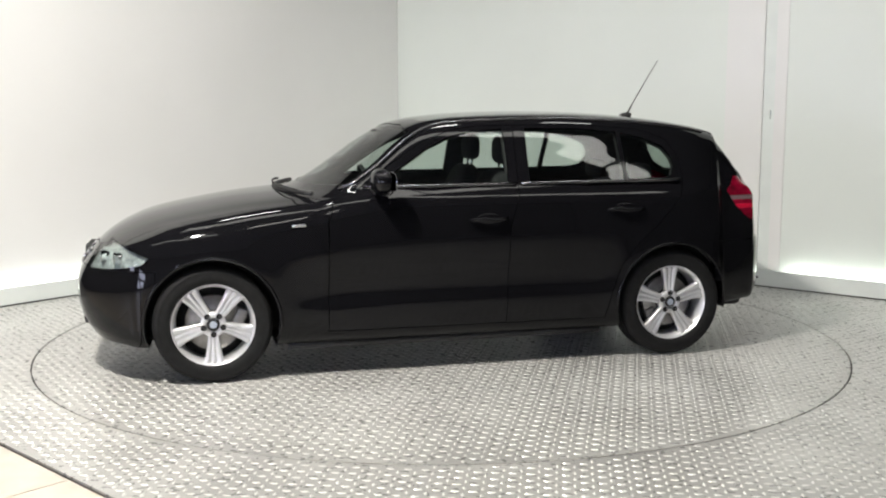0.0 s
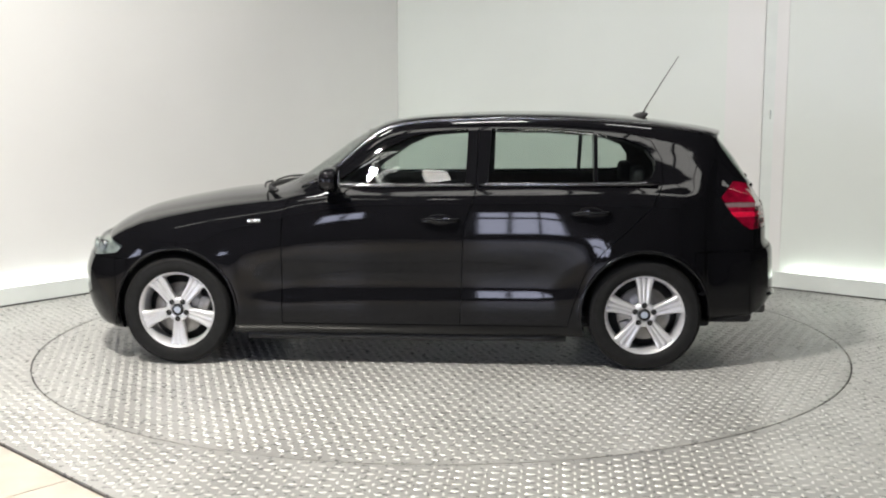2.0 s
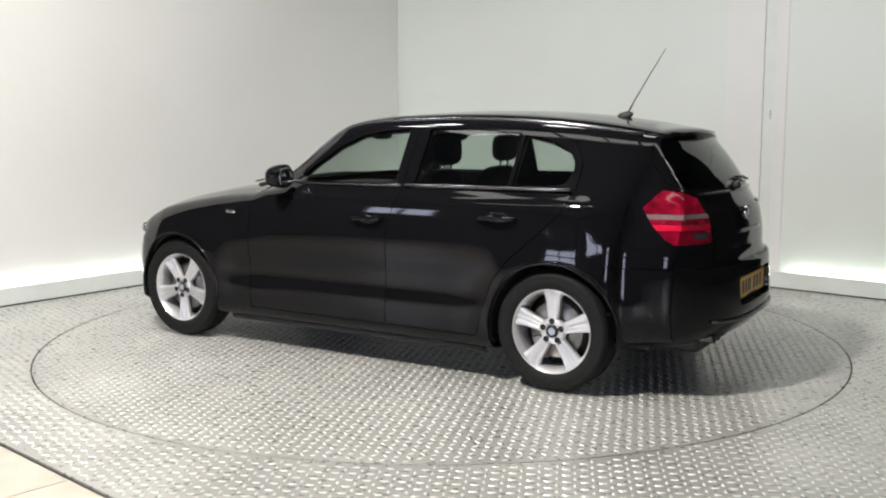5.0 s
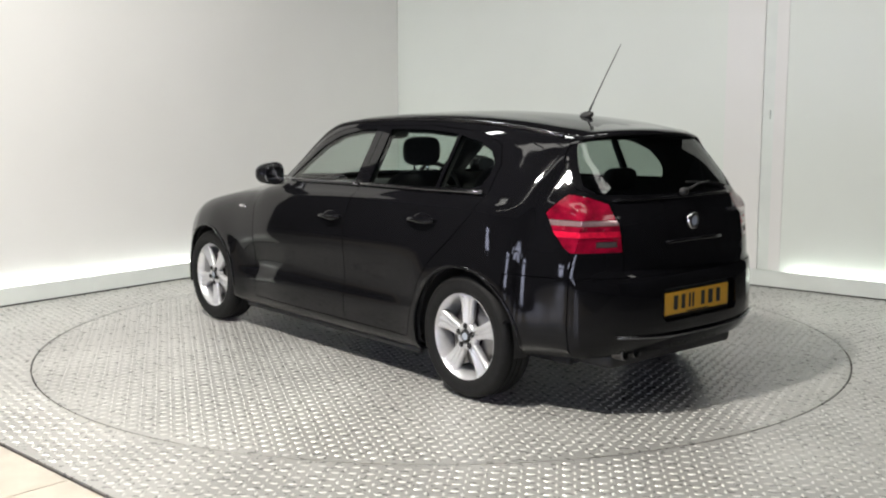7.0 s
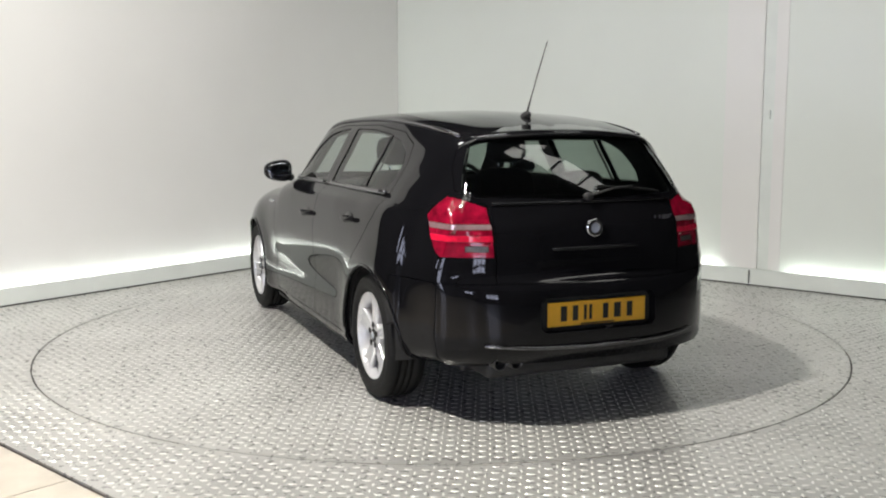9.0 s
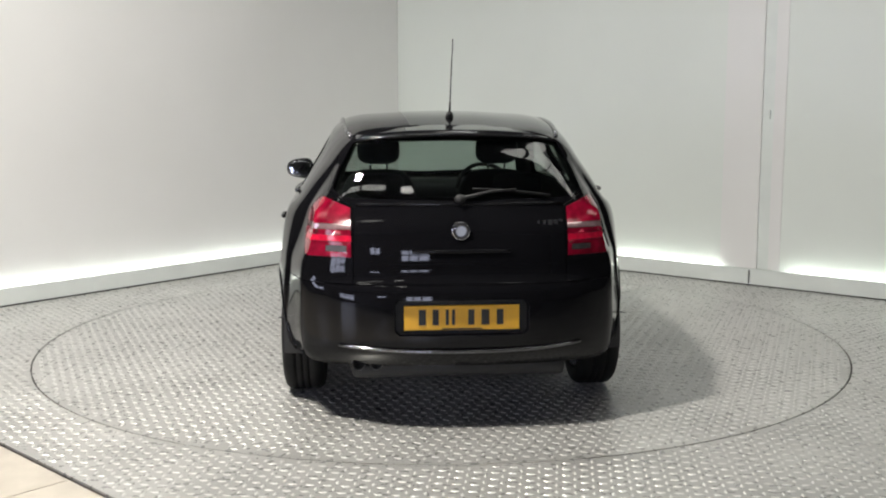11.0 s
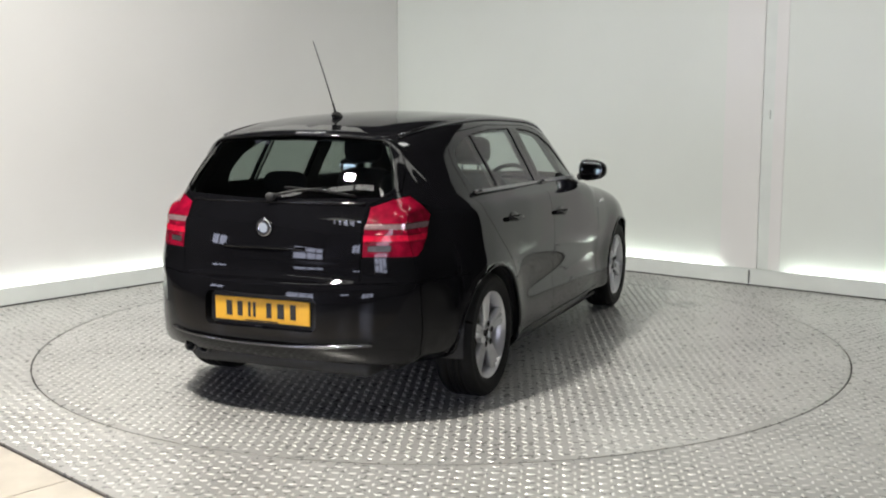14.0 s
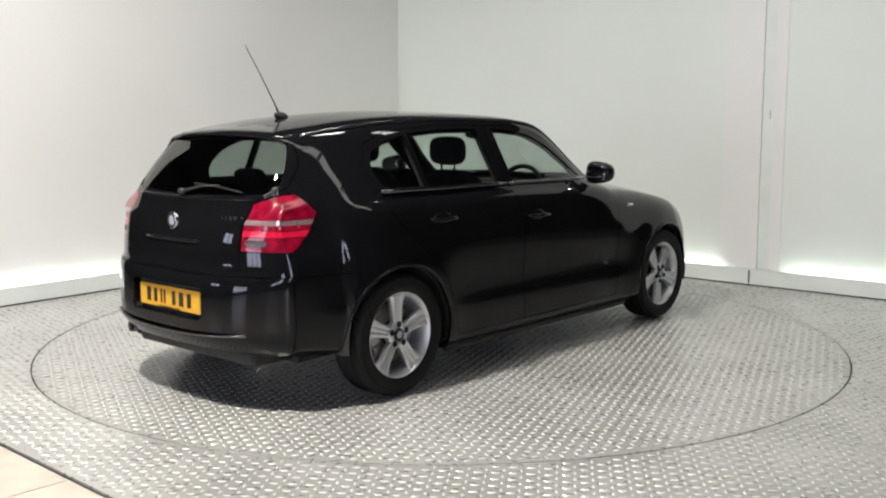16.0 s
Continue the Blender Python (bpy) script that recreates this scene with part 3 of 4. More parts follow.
def skin(axis, u, v, ok):
    """The body skin's third coordinate at a place seen along an axis."""
    p = SKIN[0]
    p = p[ok(p)]
    a, b = [k for k in range(3) if k != axis]
    d = (p[:, a] - u) ** 2 + (p[:, b] - v) ** 2
    near = np.argsort(d)[:4]
    w = 1 / (d[near] + 1e-6)
    return float((p[near, axis] * w).sum() / w.sum())


def flank_y(x, z):
    return skin(1, x, z, lambda p: p[:, 1] > .4)


def nose_x(y, z):
    return skin(0, abs(y), z, lambda p: p[:, 0] > 1.7)


def tail_x(y, z):
    return skin(0, abs(y), z, lambda p: p[:, 0] < -1.65)


def flange(bm, gap=0.0022, depth=0.016):
    """Draws the edge of a panel in a little and turns it inwards, so that a real gap stays round it."""
    edges = [e for e in bm.edges if e.is_boundary]
    push = {}
    for e in edges:
        f = e.link_faces[0]
        mid = (e.verts[0].co + e.verts[1].co) / 2
        d = f.calc_center_median() - mid
        t = (e.verts[1].co - e.verts[0].co)
        if t.length > 1e-6:
            t.normalize()
            d -= t * d.dot(t)
        if d.length > 1e-7:
            for v in e.verts:
                push.setdefault(v, []).append(d.normalized())
    normals = {v: v.normal.copy() for v in push}
    for v, ds in push.items():
        d = sum(ds, Vector())
        if d.length > 1e-6 and abs(v.co.y) > 1e-4:
            v.co += d.normalized() * gap
    r = bmesh.ops.extrude_edge_only(bm, edges=edges)
    new_v = [v for v in r["geom"] if isinstance(v, bmesh.types.BMVert)]
    for v in new_v:
        for e in v.link_edges:
            o = e.other_vert(v)
            if o in normals:
                v.co -= normals[o] * depth
                break
    for e in edges:
        if e.is_valid:
            e.smooth = False
    return bm


def shift_in(bm, amount):
    bm.normal_update()
    for v, n in [(v, v.normal.copy()) for v in bm.verts]:
        v.co -= n * amount
    return bm


def build_car():
    car = tagged(new("car"), "glossy black five-door hatchback car with silver alloy wheels", "car")
    bm, g = cut_panels()
    SKIN.append(np.array([v.co for v in bm.verts]))
    even(part("body_shell", flange(take(bm, g["body_shell"], "both")), PAINT, car, "glossy black painted body shell"))
    even(part("bonnet", flange(take(bm, g["bonnet"], "both")), PAINT, car))
    gate = even(part("tailgate", flange(take(bm, g["tailgate"], "both")), PAINT, car))
    even(part("rear_window", shift_in(take(bm, g["back_window"], "both"), .004), DARKGLASS, gate, "tinted rear window glass"))
    even(part("windscreen", shift_in(take(bm, g["windscreen"], "both"), .004), GLASS, car, "clear windscreen glass"))
    even(part("rear_bumper", flange(take(bm, g["rear_bumper"], "both"), .0022, .05), PAINT, car))
    rec = take(bm, g["plate_recess"], "both")
    bmesh.ops.translate(rec, verts=rec.verts, vec=(.042, 0, 0))
    part("plate_recess", rec, PLASTIC, car, "matt black recess for the number plate")
    even(part("front_bumper", flange(take(bm, g["front_bumper"], "both")), PAINT, car))
    for side in ("", "far"):
        fd = even(part("front_door", flange(take(bm, g["front_door"], side)), PAINT, car))
        even(part("window_pane", shift_in(take(bm, g["front_window"], side), .005), GLASS, fd, "clear side window glass"))
        rd = even(part("rear_door", flange(take(bm, g["rear_door"], side)), PAINT, car))
        even(part("window_pane", shift_in(take(bm, g["rear_door_window"], side), .005), GLASS, rd, "clear side window glass"))
        even(part("quarter_pane", shift_in(take(bm, g["quarter_window"], side), .005), GLASS, rd, "small quarter window glass"))
        tl = part("tail_lamp", flange(take(bm, g["tail_lamp"], side), .002, .03), REDLENS, car, "bright red tail lamp lens")
        part("lamp_band", shift_in(take(bm, g["lamp_band"], side), .002), CLEARLENS, tl, "pale clear band across the lamp")
        part("lamp_bar", shift_in(take(bm, g["lamp_bar"], side), .001), BRIGHTRED, tl, "brighter red bar in the lamp")
        part("reversing_lens", shift_in(take(bm, g["lamp_patch"], side), .002), DULLSTEEL, tl, "small grey reversing lens")
        hl = part("headlamp", shift_in(take(bm, g["headlamp"], side), .002), GLASS, car, "clear headlamp with bright reflectors")
        part("lamp_housing", shift_in(take(bm, g["headlamp"], side), .022), HEADLENS, hl, "silver lamp housing")
        sg = 1 if side == "" else -1
        for y, z, r in ((.66, .668, .036), (.55, .668, .036)):
            x = nose_x(y, z) - .030
            b2 = bmesh.new()
            revolve(b2, [(r, .03), (r * .96, .035), (r * .8, .0), (r * .3, -.02), (.0005, -.022)], 24, "x", (x, sg * y, z))
            part("reflector_bowl", b2, CHROME, hl)
        build_side(car, fd, rd, 1 if side == "" else -1)
    inner = [i for k in ("body_shell", "tailgate", "front_door", "rear_door") for i in g[k]]
    part("cabin_lining", shift_in(take(bm, inner, "both"), .035), LINING, car, "dark grey cabin lining")
    bm.free()
    build_details(car, gate)
    build_cabin(car)
    for x in (1.33, -1.33):
        for s in (1, -1):
            build_wheel(car, x, s)
    return car


def ball(bm, centre, size, power=2.6, nu=20, nv=12, shape=None):
    """A squarish rounded body."""
    f = lambda c: math.copysign(abs(c) ** (2 / power), c)
    rows = []
    for i in range(nv + 1):
        v = -math.pi / 2 + math.pi * i / nv
        row = []
        for j in range(nu):
            u = 2 * math.pi * j / nu
            p = Vector((f(math.cos(v)) * f(math.cos(u)) * size[0], f(math.cos(v)) * f(math.sin(u)) * size[1], f(math.sin(v)) * size[2]))
            if shape:
                p = shape(p)
            row.append(bm.verts.new(p + Vector(centre)))
        rows.append(row)
    for a, b in zip(rows, rows[1:]):
        for j in range(nu):
            bm.faces.new((a[j], a[(j + 1) % nu], b[(j + 1) % nu], b[j]))
    bmesh.ops.remove_doubles(bm, verts=bm.verts, dist=1e-5)
    bmesh.ops.recalc_face_normals(bm, faces=bm.faces)


def build_side(car, fd, rd, s):
    """Mirror, handles, trims and arch liners of one side; s is 1 on the near side and -1 on the other."""
    # mirror: housing, glass, foot
    bm = bmesh.new()
    ball(bm, (.415, s * .895, 1.068), (.058, .092, .068), 2.8, 24, 14,
         lambda p: Vector((p.x * (1.15 if p.x > 0 else .8), p.y, p.z * (1.0 - .18 * s * p.y / .092))))
    mir = part("door_mirror", bm, PAINT, fd, "glossy black door mirror housing")
    bm = bmesh.new()
    ball(bm, (.364, s * .895, 1.068), (.006, .076, .053), 3.0, 20, 8, lambda p: Vector((p.x - .13 * s * p.y + .06 * p.z, p.y, p.z)))
    part("mirror_glass", bm, MIRROR, mir, "silvered mirror glass")
    bm = bmesh.new()
    tube(bm, [(.45, s * .80, 1.02), (.43, s * .82, 1.025), (.42, s * .86, 1.035)], .026, 10, .022)
    part("mirror_foot", bm, PLASTIC, mir)
    # handles with their cups
    for door, x, z in ((fd, -.19, .845), (rd, -1.02, .885)):
        y = flank_y(x, z)
        bm = bmesh.new()
        pts = [(x + .105 - .21 * k / 10, s * (y + .006 + .026 * math.sin(math.pi * k / 10) ** .5), z - .003 * math.cos(k)) for k in range(11)]
        tube(bm, pts, .0125, 10)
        h = part("door_handle", bm, PAINT, door)
        bm = bmesh.new()
        ball(bm, (x, s * (y - .004), z), (.075, .008, .034), 2.2, 20, 8)
        part("handle_cup", bm, PAINT, h, "dark hollow behind the handle")
    # trim along the window sills
    for door, a, b in ((fd, .50, -.375), (rd, -.405, -1.40)):
        bm = bmesh.new()
        tube(bm, [(a + (b - a) * k / 12, s * (flank_y(a + (b - a) * k / 12, 1.03) + .004), 1.03 + .006 * k / 12 + (.008 if door is rd else 0)) for k in range(13)], .0105, 10)
        part("sill_trim", bm, SATIN, door, "dark satin trim under the window")
    # small silver badge behind the front wheel
    bm = bmesh.new()
    y = flank_y(.86, .835)
    box(bm, (.825, y - .006, .826), (.905, y + .009, .844), .006)
    if s < 0:
        bmesh.ops.scale(bm, vec=(1, -1, 1), verts=bm.verts)
        bmesh.ops.reverse_faces(bm, faces=bm.faces)
    part("side_badge", bm, CHROME, car, "small pale side repeater lamp")
    # moulding along the roof's edge
    bm = bmesh.new()
    tube(bm, [(x, s * (y + .003), z + .001) for x, y, z in RAIL[::3]], .010, 8)
    part("roof_moulding", bm, SATIN, car, "dark satin moulding along the roof edge")
    # arch liners and lips
    for x in (1.33, -1.33):
        bm = bmesh.new()
        n = 28
        a0, a1 = (radians(-8), radians(188)) if x < 0 else (radians(-14), radians(194))
        prev = None
        for k in range(n + 1):
            a = a0 + (a1 - a0) * k / n
            c, z = math.cos(a), math.sin(a)
            row = [bm.verts.new((x + r * c, s * y, .316 + r * z)) for r, y in ((.356, .835), (.366, .78), (.368, .56), (.20, .53))]
            if prev:
                for i in range(3):
                    bm.faces.new((prev[i], row[i], row[i + 1], prev[i + 1]))
            prev = row
        part("arch_liner", bm, PLASTIC, car, "matt black wheel arch liner")
        bm = bmesh.new()
        lip = []
        for k in range(31):
            a = radians(-4 + 188 * k / 30)
            lx, lz = x + .360 * math.cos(a), .316 + .360 * math.sin(a)
            lip.append((lx, s * (flank_y(lx, lz) - .002), lz))
        tube(bm, lip, .0095, 8)
        part("arch_lip", bm, PAINT, car, "rolled black lip of the wheel arch")
    # sill under the doors
    bm = bmesh.new()
    pts = [(.93 - 1.83 * k / 12, s * .765, .165) for k in range(13)]
    tube(bm, pts, .022, 10)
    part("side_sill", bm, PLASTIC, car)


def build_details(car, gate):
    # number plate with bars for its characters
    y0 = -.003
    bm = bmesh.new()
    box(bm, (-2.128, -.26, .463), (-2.120, .26, .576), .003, seg=1)
    plate = part("number_plate", bm, YELLOW, car, "yellow number plate with black bars", smooth=False)
    for y, w in ((.178, .032), (.118, .028), (.066, .014), (.038, .014), (-.042, .028), (-.106, .036), (-.172, .030)):
        bm = bmesh.new()
        box(bm, (-2.1305, y - w / 2, .487), (-2.1285, y + w / 2, .557))
        part("character_bar", bm, INK, plate, smooth=False)
    bm = bmesh.new()
    box(bm, (-2.1305, -.09, .4665), (-2.1285, .09, .4725))
    part("maker_line", bm, INK, plate, smooth=False)
    # round emblem on the tailgate
    x = tail_x(0, .905)
    bm = bmesh.new()
    revolve(bm, [(.0005, -.012), (.024, -.012), (.026, -.014), (.038, -.014), (.041, -.012), (.042, 0)], 32, "x", (x, 0, .905))
    em = part("emblem", bm, CHROME, gate, "round silver-rimmed emblem")
    bm = bmesh.new()
    revolve(bm, [(.026, -.0155), (.037, -.0155)], 32, "x", (x, 0, .905))
    part("emblem_ring", bm, INK, em)
    bm = bmesh.new()
    revolve(bm, [(.0005, -.0145), (.023, -.0145)], 32, "x", (x, 0, .905))
    part("emblem_centre", bm, WHITE, em, "pale enamel centre")
    # model badge: plain bars
    for k, w in enumerate((.012, .012, .022, .022, .018)):
        y = -.355 - .027 * k
        xx = tail_x(y, .935)
        bm = bmesh.new()
        box(bm, (xx - .006, y - w / 2, .925), (xx + .004, y + w / 2, .947))
        part("badge_bar", bm, CHROME, gate, "small silver badge bar", smooth=False)
    # ledge under the rear window and the handle strip
    bm = bmesh.new()
    tube(bm, [(tail_x(y, 1.02) - .002, y, 1.02) for y in np.linspace(-.47, .47, 21)], .008, 8)
    part("tailgate_ledge", bm, PAINT, gate)
    bm = bmesh.new()
    tube(bm, [(tail_x(y, .815) - .002, y, .815) for y in np.linspace(-.22, .22, 9)], .009, 8)
    part("tailgate_grip", bm, PAINT, gate)
    # roof spoiler
    bm = bmesh.new()
    ys = np.linspace(-.47, .47, 25)
    prev = None
    for y in ys:
        q = abs(y) / .47
        row = [bm.verts.new((xx, y, z - .028 * q ** 2.2)) for xx, z in ((-1.63 + .05 * q * q, 1.376), (-1.775 + .065 * q * q, 1.352), (-1.848 + .085 * q * q, 1.336), (-1.850 + .085 * q * q, 1.326), (-1.775 + .065 * q * q, 1.315), (-1.63 + .05 * q * q, 1.34))]
        if prev:
            for i in range(6):
                bm.faces.new((prev[i], prev[(i + 1) % 6], row[(i + 1) % 6], row[i]))
        else:
            bm.faces.new(row)
        prev = row
    bm.faces.new(prev[::-1])
    bmesh.ops.recalc_face_normals(bm, faces=bm.faces)
    part("roof_spoiler", bm, PAINT, gate)
    # rear wiper
    bm = bmesh.new()
    x0 = tail_x(0, 1.045)
    ball(bm, (x0 - .018, 0, 1.045), (.022, .026, .02), 2.2, 16, 8)
    wip = part("rear_wiper", bm, PLASTIC, gate)
    bm = bmesh.new()
    tube(bm, [(tail_x(-y, z) - .024, -y, z) for y, z in ((0, 1.048), (.06, 1.06), (.14, 1.077), (.26, 1.085))], .008, 8, .005)
    part("wiper_arm", bm, PLASTIC, wip)
    bm = bmesh.new()
    tube(bm, [(tail_x(-y, 1.085 - .03 * (y / .4) ** 2) - .012, -y, 1.088 - .03 * (y / .4) ** 2) for y in np.linspace(.06, .42, 9)], .006, 6)
    part("wiper_blade", bm, RUBBER, wip)
    # lower trim of the rear bumper, exhaust
    bm = bmesh.new()
    tube(bm, [(tail_x(y, .375) - .010, y, .372 + .02 * (abs(y) / .55) ** 2) for y in np.linspace(-.55, .55, 23)], .008, 8)
    part("bumper_trim", bm, SATIN, car, "slim satin steel lower bumper trim")
    for y in (.465, .385):
        bm = bmesh.new()
        revolve(bm, [(.027, -.06), (.030, -.075), (.032, -.06), (.032, .25)], 24, "x", (-1.995, y, .300))
        ex = part("exhaust_pipe", bm, DULLSTEEL, car, "stubby dull steel exhaust pipe")
        bm = bmesh.new()
        revolve(bm, [(.0005, -.02), (.027, -.06)], 24, "x", (-1.995, y, .300))
        part("pipe_bore", bm, PIT, ex)
    bm = bmesh.new()
    box(bm, (-2.0, -.5, .21), (-1.72, .5, .30), .03)
    part("silencer", bm, PLASTIC, car)
    bm = bmesh.new()
    box(bm, (-1.75, -.52, .19), (1.9, .52, .24), .02)
    part("underbody", bm, PLASTIC, car, "black underbody tray")
    # axle stubs keep the wheels joined to the car
    for x in (1.33, -1.33):
        bm = bmesh.new()
        revolve(bm, [(.0005, -.7), (.045, -.7), (.045, .7), (.0005, .7)], 12, "y", (x, 0, .316))
        part("axle", bm, STEEL, car)
    # aerial
    bm = bmesh.new()
    ball(bm, (-1.385, 0, 1.421), (.045, .020, .022), 2.2, 20, 10, lambda p: Vector((p.x + p.z * -.6, p.y * (1 - .3 * p.z / .022), p.z)))
    ae = part("aerial_foot", bm, PLASTIC, car)
    bm = bmesh.new()
    tube(bm, [(-1.395, 0, 1.425), (-1.43, 0, 1.49)], .0062, 8, .0045)
    part("aerial_spring", bm, PLASTIC, ae)
    bm = bmesh.new()
    tube(bm, [(-1.43, 0, 1.49), (-1.52, 0, 1.64), (-1.612, 0, 1.785)], .0034, 8, .0022)
    part("aerial_rod", bm, PLASTIC, ae)
    # windscreen wipers on the cowl
    for y0, y1 in ((.10, .62), (-.55, -.02)):
        bm = bmesh.new()
        tube(bm, [(.90 - .17 * (y / .87) ** 2 + .035 + .0 * y, y, 1.012 + .008 * math.sin(6 * (y - y0))) for y in np.linspace(y0, y1, 9)], .008, 8, .005)
        part("windscreen_wiper", bm, PLASTIC, car)
    bm = bmesh.new()
    tube(bm, [(.93 - .20 * (y / .75) ** 2, y, .995) for y in np.linspace(-.66, .66, 15)], .014, 8)
    part("cowl", bm, PLASTIC, car, "black plastic cowl under the windscreen")
    # twin grilles and lower intake on the nose
    for s in (1, -1):
        bm = bmesh.new()
        ring = [(nose_x(.1, z) + .003, s * (.10 + .085 * math.cos(a)), z) for a, z in ((k * math.pi / 8, .64 + .055 * math.sin(k * math.pi / 8)) for k in range(16))]
        tube(bm, ring + ring[:1], .009, 6)
        gr = part("grille", bm, CHROME, car, "rounded grille with a bright rim")
        for k in range(7):
            y = s * (.10 + (k - 3) * .021)
            bm = bmesh.new()
            box(bm, (nose_x(y, .60) - .012, y - .003, .597), (nose_x(y, .68) + .003, y + .003, .683))
            part("grille_slat", bm, PLASTIC, gr, smooth=False)
    bm = bmesh.new()
    box(bm, (1.9, -.40, .27), (nose_x(.4, .32) + .002, .40, .36), .02)
    part("lower_intake", bm, PLASTIC, car)


def seat_back(bm, x, y, z0, z1, wide, lean, thick):
    ball(bm, (x, y, (z0 + z1) / 2), (thick, wide, (z1 - z0) / 2), 4.0, 24, 14,
         lambda p: Vector((p.x - lean * (p.z / ((z1 - z0) / 2)), p.y * (1 - .14 * max(0, p.z) / ((z1 - z0) / 2)), p.z)))


def build_cabin(car):
    for y in (.36, -.36):
        bm = bmesh.new()
        ball(bm, (.02, y, .50), (.27, .25, .09), 4.0)
        seat = part("front_seat", bm, CLOTH, car, "charcoal cloth front seat")
        bm = bmesh.new()
        seat_back(bm, -.30, y, .50, 1.10, .25, .09, .07)
        part("backrest", bm, CLOTH, seat)
        bm = bmesh.new()
        ball(bm, (-.42, y, 1.215), (.045, .13, .085), 3.2)
        part("headrest", bm, CLOTH, seat)
        for d in (.05, -.05):
            bm = bmesh.new()
            tube(bm, [(-.41, y + d, 1.06), (-.42, y + d, 1.17)], .007, 8)
            part("headrest_post", bm, CHROME, seat)
    bm = bmesh.new()
    ball(bm, (-.95, 0, .52), (.26, .62, .10), 5.0)
    bench = part("rear_seat", bm, CLOTH, car, "charcoal cloth rear bench seat")
    bm = bmesh.new()
    seat_back(bm, -1.25, 0, .50, 1.00, .62, .08, .06)
    part("backrest", bm, CLOTH, bench)
    for y in (.36, -.36):
        bm = bmesh.new()
        ball(bm, (-1.33, y, 1.06), (.04, .13, .065), 3.2)
        part("headrest", bm, CLOTH, bench)
    bm = bmesh.new()
    box(bm, (-1.93, -.58, .93), (-1.34, .58, .96), .01)
    part("parcel_shelf", bm, CLOTH, car, "dark parcel shelf behind the rear seat")
    bm = bmesh.new()
    ball(bm, (.62, 0, .86), (.24, .70, .125), 3.4, 28, 12)
    part("dashboard", bm, PLASTIC, car)
    bm = bmesh.new()
    ring = [(.27 + .07 * math.sin(a), -.36 + .18 * math.cos(a), .93 + .165 * math.sin(a)) for a in (k * math.pi / 14 for k in range(28))]
    tube(bm, ring + ring[:1], .015, 8)
    wheel = part("steering_wheel", bm, PLASTIC, car)
    bm = bmesh.new()
    ball(bm, (.285, -.36, .93), (.03, .07, .06), 2.6)
    part("wheel_boss", bm, PLASTIC, wheel)
    for y in (.06, -.06):
        bm = bmesh.new()
        tube(bm, [(.285, -.36 + y, .93), (.275, -.36 + y * 2.8, .925)], .012, 8)
        part("wheel_spoke", bm, PLASTIC, wheel)
    bm = bmesh.new()
    ball(bm, (.30, 0, 1.305), (.018, .11, .035), 3.0)
    part("inner_mirror", bm, PLASTIC, car)
    bm = bmesh.new()
    box(bm, (-1.3, -.70, .24), (.8, .70, .28), .01)
    part("cabin_floor", bm, LINING, car, "dark cabin carpet")


WHEELS = {}


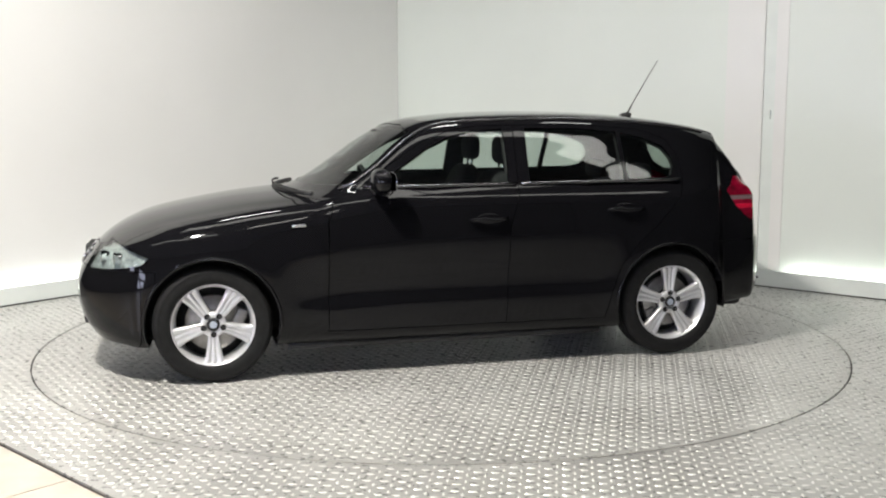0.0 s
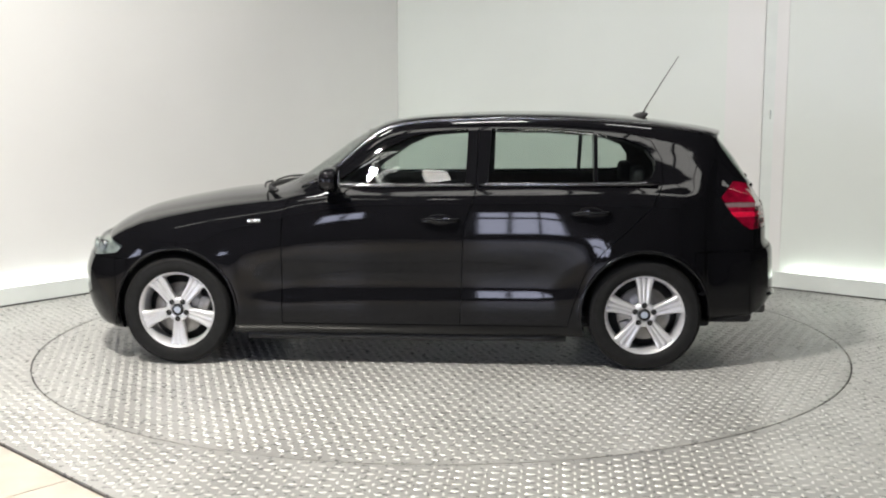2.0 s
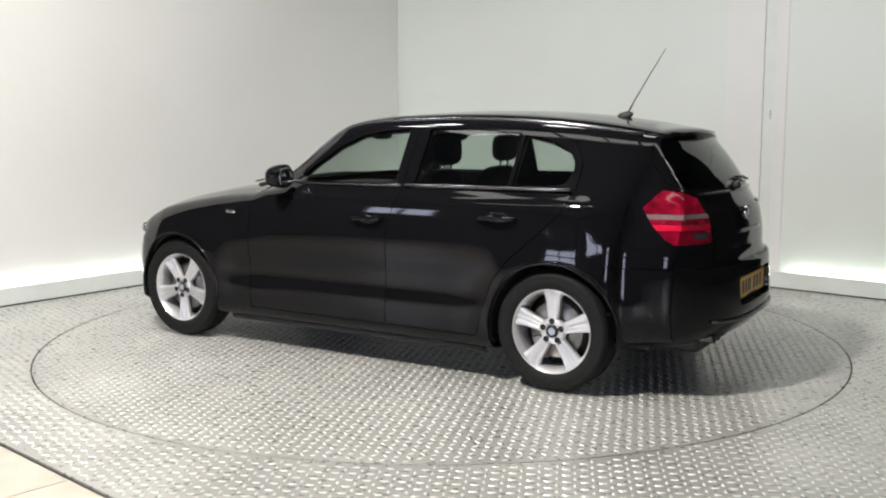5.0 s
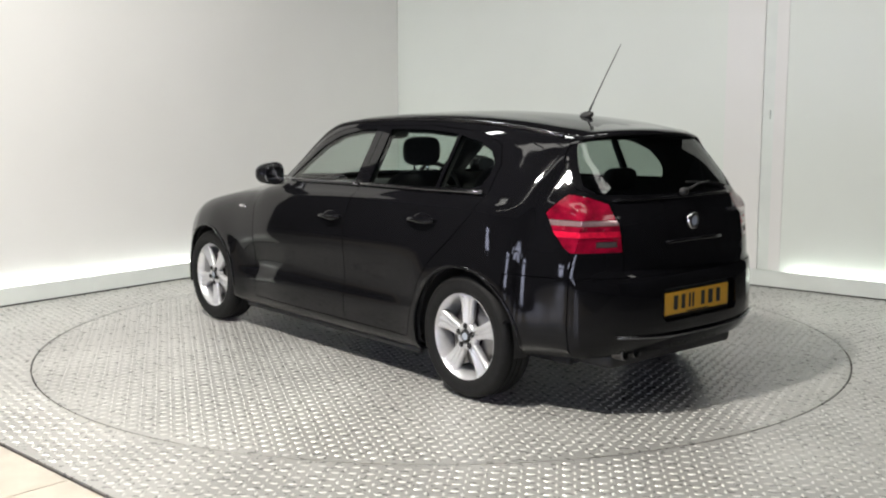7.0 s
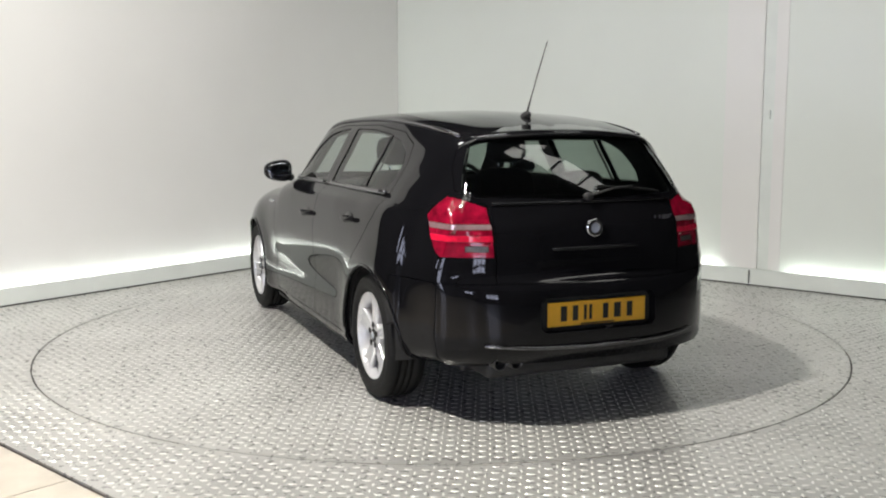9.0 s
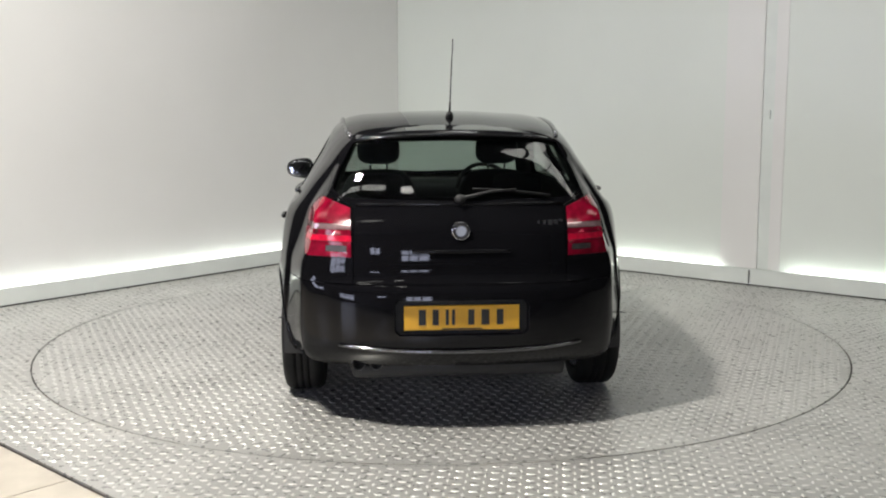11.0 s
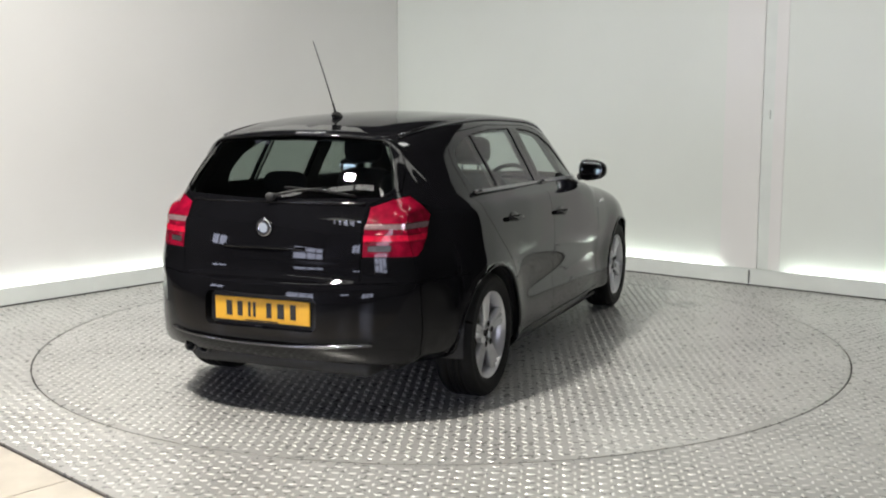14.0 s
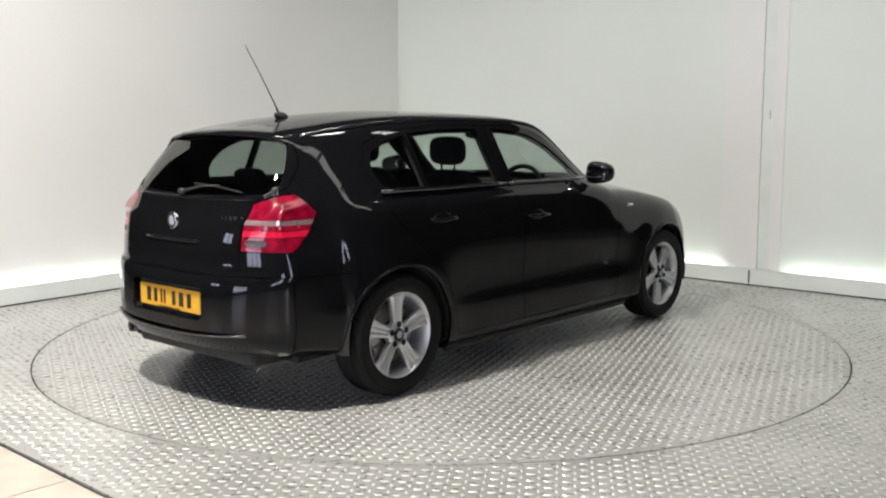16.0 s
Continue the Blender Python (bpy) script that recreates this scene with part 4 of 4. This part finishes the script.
def build_wheel(car, x, s):
    """A silver five-spoke wheel; the outer face looks along +y."""
    key = x > 0
    m = pose(x, s * .752, .316, 0, 0, 0 if s > 0 else 180)
    if key in WHEELS:
        w = copy_thing(WHEELS[key], m)
        return w
    bm = bmesh.new()
    revolve(bm, [(.218, -.085), (.235, -.098), (.27, -.104), (.298, -.096), (.311, -.080), (.316, -.062), (.316, -.036), (.309, -.034), (.309, -.028), (.316, -.026),
                 (.316, -.004), (.309, -.002), (.309, .004), (.316, .006), (.316, .028), (.309, .030), (.309, .036), (.316, .038),
                 (.316, .062), (.311, .080), (.298, .096), (.285, .1005), (.283, .0995), (.27, .104), (.245, .102), (.228, .094), (.216, .080)], 72)
    bmesh.ops.recalc_face_normals(bm, faces=bm.faces)
    w = part("wheel", bm, RUBBER, car, "black road tyre on a silver alloy rim")
    w.matrix_basis = m
    bm = bmesh.new()
    revolve(bm, [(.205, -.09), (.222, -.088), (.222, -.075), (.205, -.07), (.195, -.03), (.198, .04), (.204, .066), (.212, .076), (.2185, .088), (.221, .090), (.2195, .080)], 72)
    bmesh.ops.recalc_face_normals(bm, faces=bm.faces)
    rim = part("rim", bm, ALLOY, w, "silver alloy rim")
    spin = -90 if x > 0 else 90
    for k in range(5):
        a = radians(spin + 72 * k)
        bm = bmesh.new()
        rows = []
        for r, hw, y in ((.030, .024, .066), (.062, .0285, .071), (.10, .034, .070), (.14, .039, .069), (.175, .046, .071), (.196, .053, .073), (.211, .061, .076)):
            row = []
            for f, d in ((-1, -.032), (-.98, -.008), (-.84, 0), (-.46, 0), (-.34, -.006), (-.22, -.006), (-.10, 0), (.10, 0), (.22, -.006), (.34, -.006), (.46, 0), (.84, 0), (.98, -.008), (1, -.032)):
                u, v = r, f * hw
                row.append(bm.verts.new((u * math.cos(a) - v * math.sin(a), y + d, u * math.sin(a) + v * math.cos(a))))
            rows.append(row)
        for p, q in zip(rows, rows[1:]):
            for j in range(len(p) - 1):
                bm.faces.new((p[j], p[j + 1], q[j + 1], q[j]))
            bm.faces.new((p[-1], p[0], q[0], q[-1]))
        bm.faces.new(rows[0])
        bm.faces.new(rows[-1][::-1])
        bmesh.ops.recalc_face_normals(bm, faces=bm.faces)
        part("spoke", bm, ALLOY, rim)
    bm = bmesh.new()
    revolve(bm, [(.068, .035), (.070, .062), (.064, .0715), (.036, .0735), (.034, .066), (.0005, .066)], 40)
    bmesh.ops.recalc_face_normals(bm, faces=bm.faces)
    part("hub", bm, ALLOY, rim)
    for k in range(5):
        a = radians(spin + 72 * k)
        bm = bmesh.new()
        revolve(bm, [(.0165, .0760), (.0150, .0785), (.0125, .0775), (.0115, .074), (.0005, .0745)], 14, "y", (.0535 * math.cos(a), 0, .0535 * math.sin(a)))
        bmesh.ops.recalc_face_normals(bm, faces=bm.faces)
        part("wheel_bolt", bm, PIT, rim, "dark recessed wheel bolt")
    bm = bmesh.new()
    revolve(bm, [(.034, .070), (.033, .0765), (.030, .0785), (.0005, .0790)], 32)
    cap = part("centre_cap", bm, INK, rim, "round dark centre cap with pale middle")
    bm = bmesh.new()
    revolve(bm, [(.0195, .0794), (.0005, .0798)], 24)
    part("cap_centre", bm, WHITE, cap)
    bm = bmesh.new()
    revolve(bm, [(.07, .02), (.148, .02), (.150, .016), (.150, -.006), (.07, -.006)], 48)
    part("brake_disc", bm, STEEL, w, "grey steel brake disc")
    bm = bmesh.new()
    box(bm, (-.15, -.04, .0), (-.085, .032, .13), .012, pose(0, 0, 0, 0, -25 if x > 0 else 200, 0))
    part("brake_caliper", bm, STEEL, w)
    bm = bmesh.new()
    revolve(bm, [(.0005, -.05), (.20, -.05), (.20, -.06), (.0005, -.06)], 32)
    part("back_plate", bm, PLASTIC, w)
    WHEELS[key] = w
    return w


# ---- the turntable ----
def build_turntable():
    turntable = tagged(new("turntable"), "round grey tread plate turntable set flush in the floor", "turntable")
    bm = bmesh.new()
    bmesh.ops.create_circle(bm, cap_ends=True, segments=160, radius=TABLE_R)
    e = bmesh.ops.extrude_face_region(bm, geom=list(bm.faces))
    bmesh.ops.translate(bm, verts=[v for v in e["geom"] if isinstance(v, bmesh.types.BMVert)], vec=(0, 0, -0.05))
    bmesh.ops.recalc_face_normals(bm, faces=bm.faces)
    part("disc", bm, PLATE, turntable, "grey metal disc", smooth=False)
    treads("tread_pattern", lambda x, y: np.hypot(x, y) < TABLE_R - .03, -3.8, 3.8, -3.8, 3.8, 20, turntable, "small raised lozenge treads")
    return turntable


table = build_turntable()
car = build_car()

TURN = [(0, 193.68), (1, 184.83), (2, 175.76), (3, 166.62), (4, 157.35), (5, 148.3), (6, 139.4), (7, 130.35), (8, 121.35), (9, 112.2),
        (10, 103.0), (11, 93.7), (12, 84.55), (13, 75.45), (14, 66.37), (15, 57.43), (16, 48.38)]
CAR_OFFSET = (0.122, 0.030)


def motions():
    walk(table, [(t, pose(TABLE_C.x, TABLE_C.y, 0, 0, 0, a)) for t, a in TURN])
    walk(car, [(t, pose(0, 0, 0, 0, 0, a) @ pose(CAR_OFFSET[0], CAR_OFFSET[1], 0.0025)) for t, a in TURN])


motions()
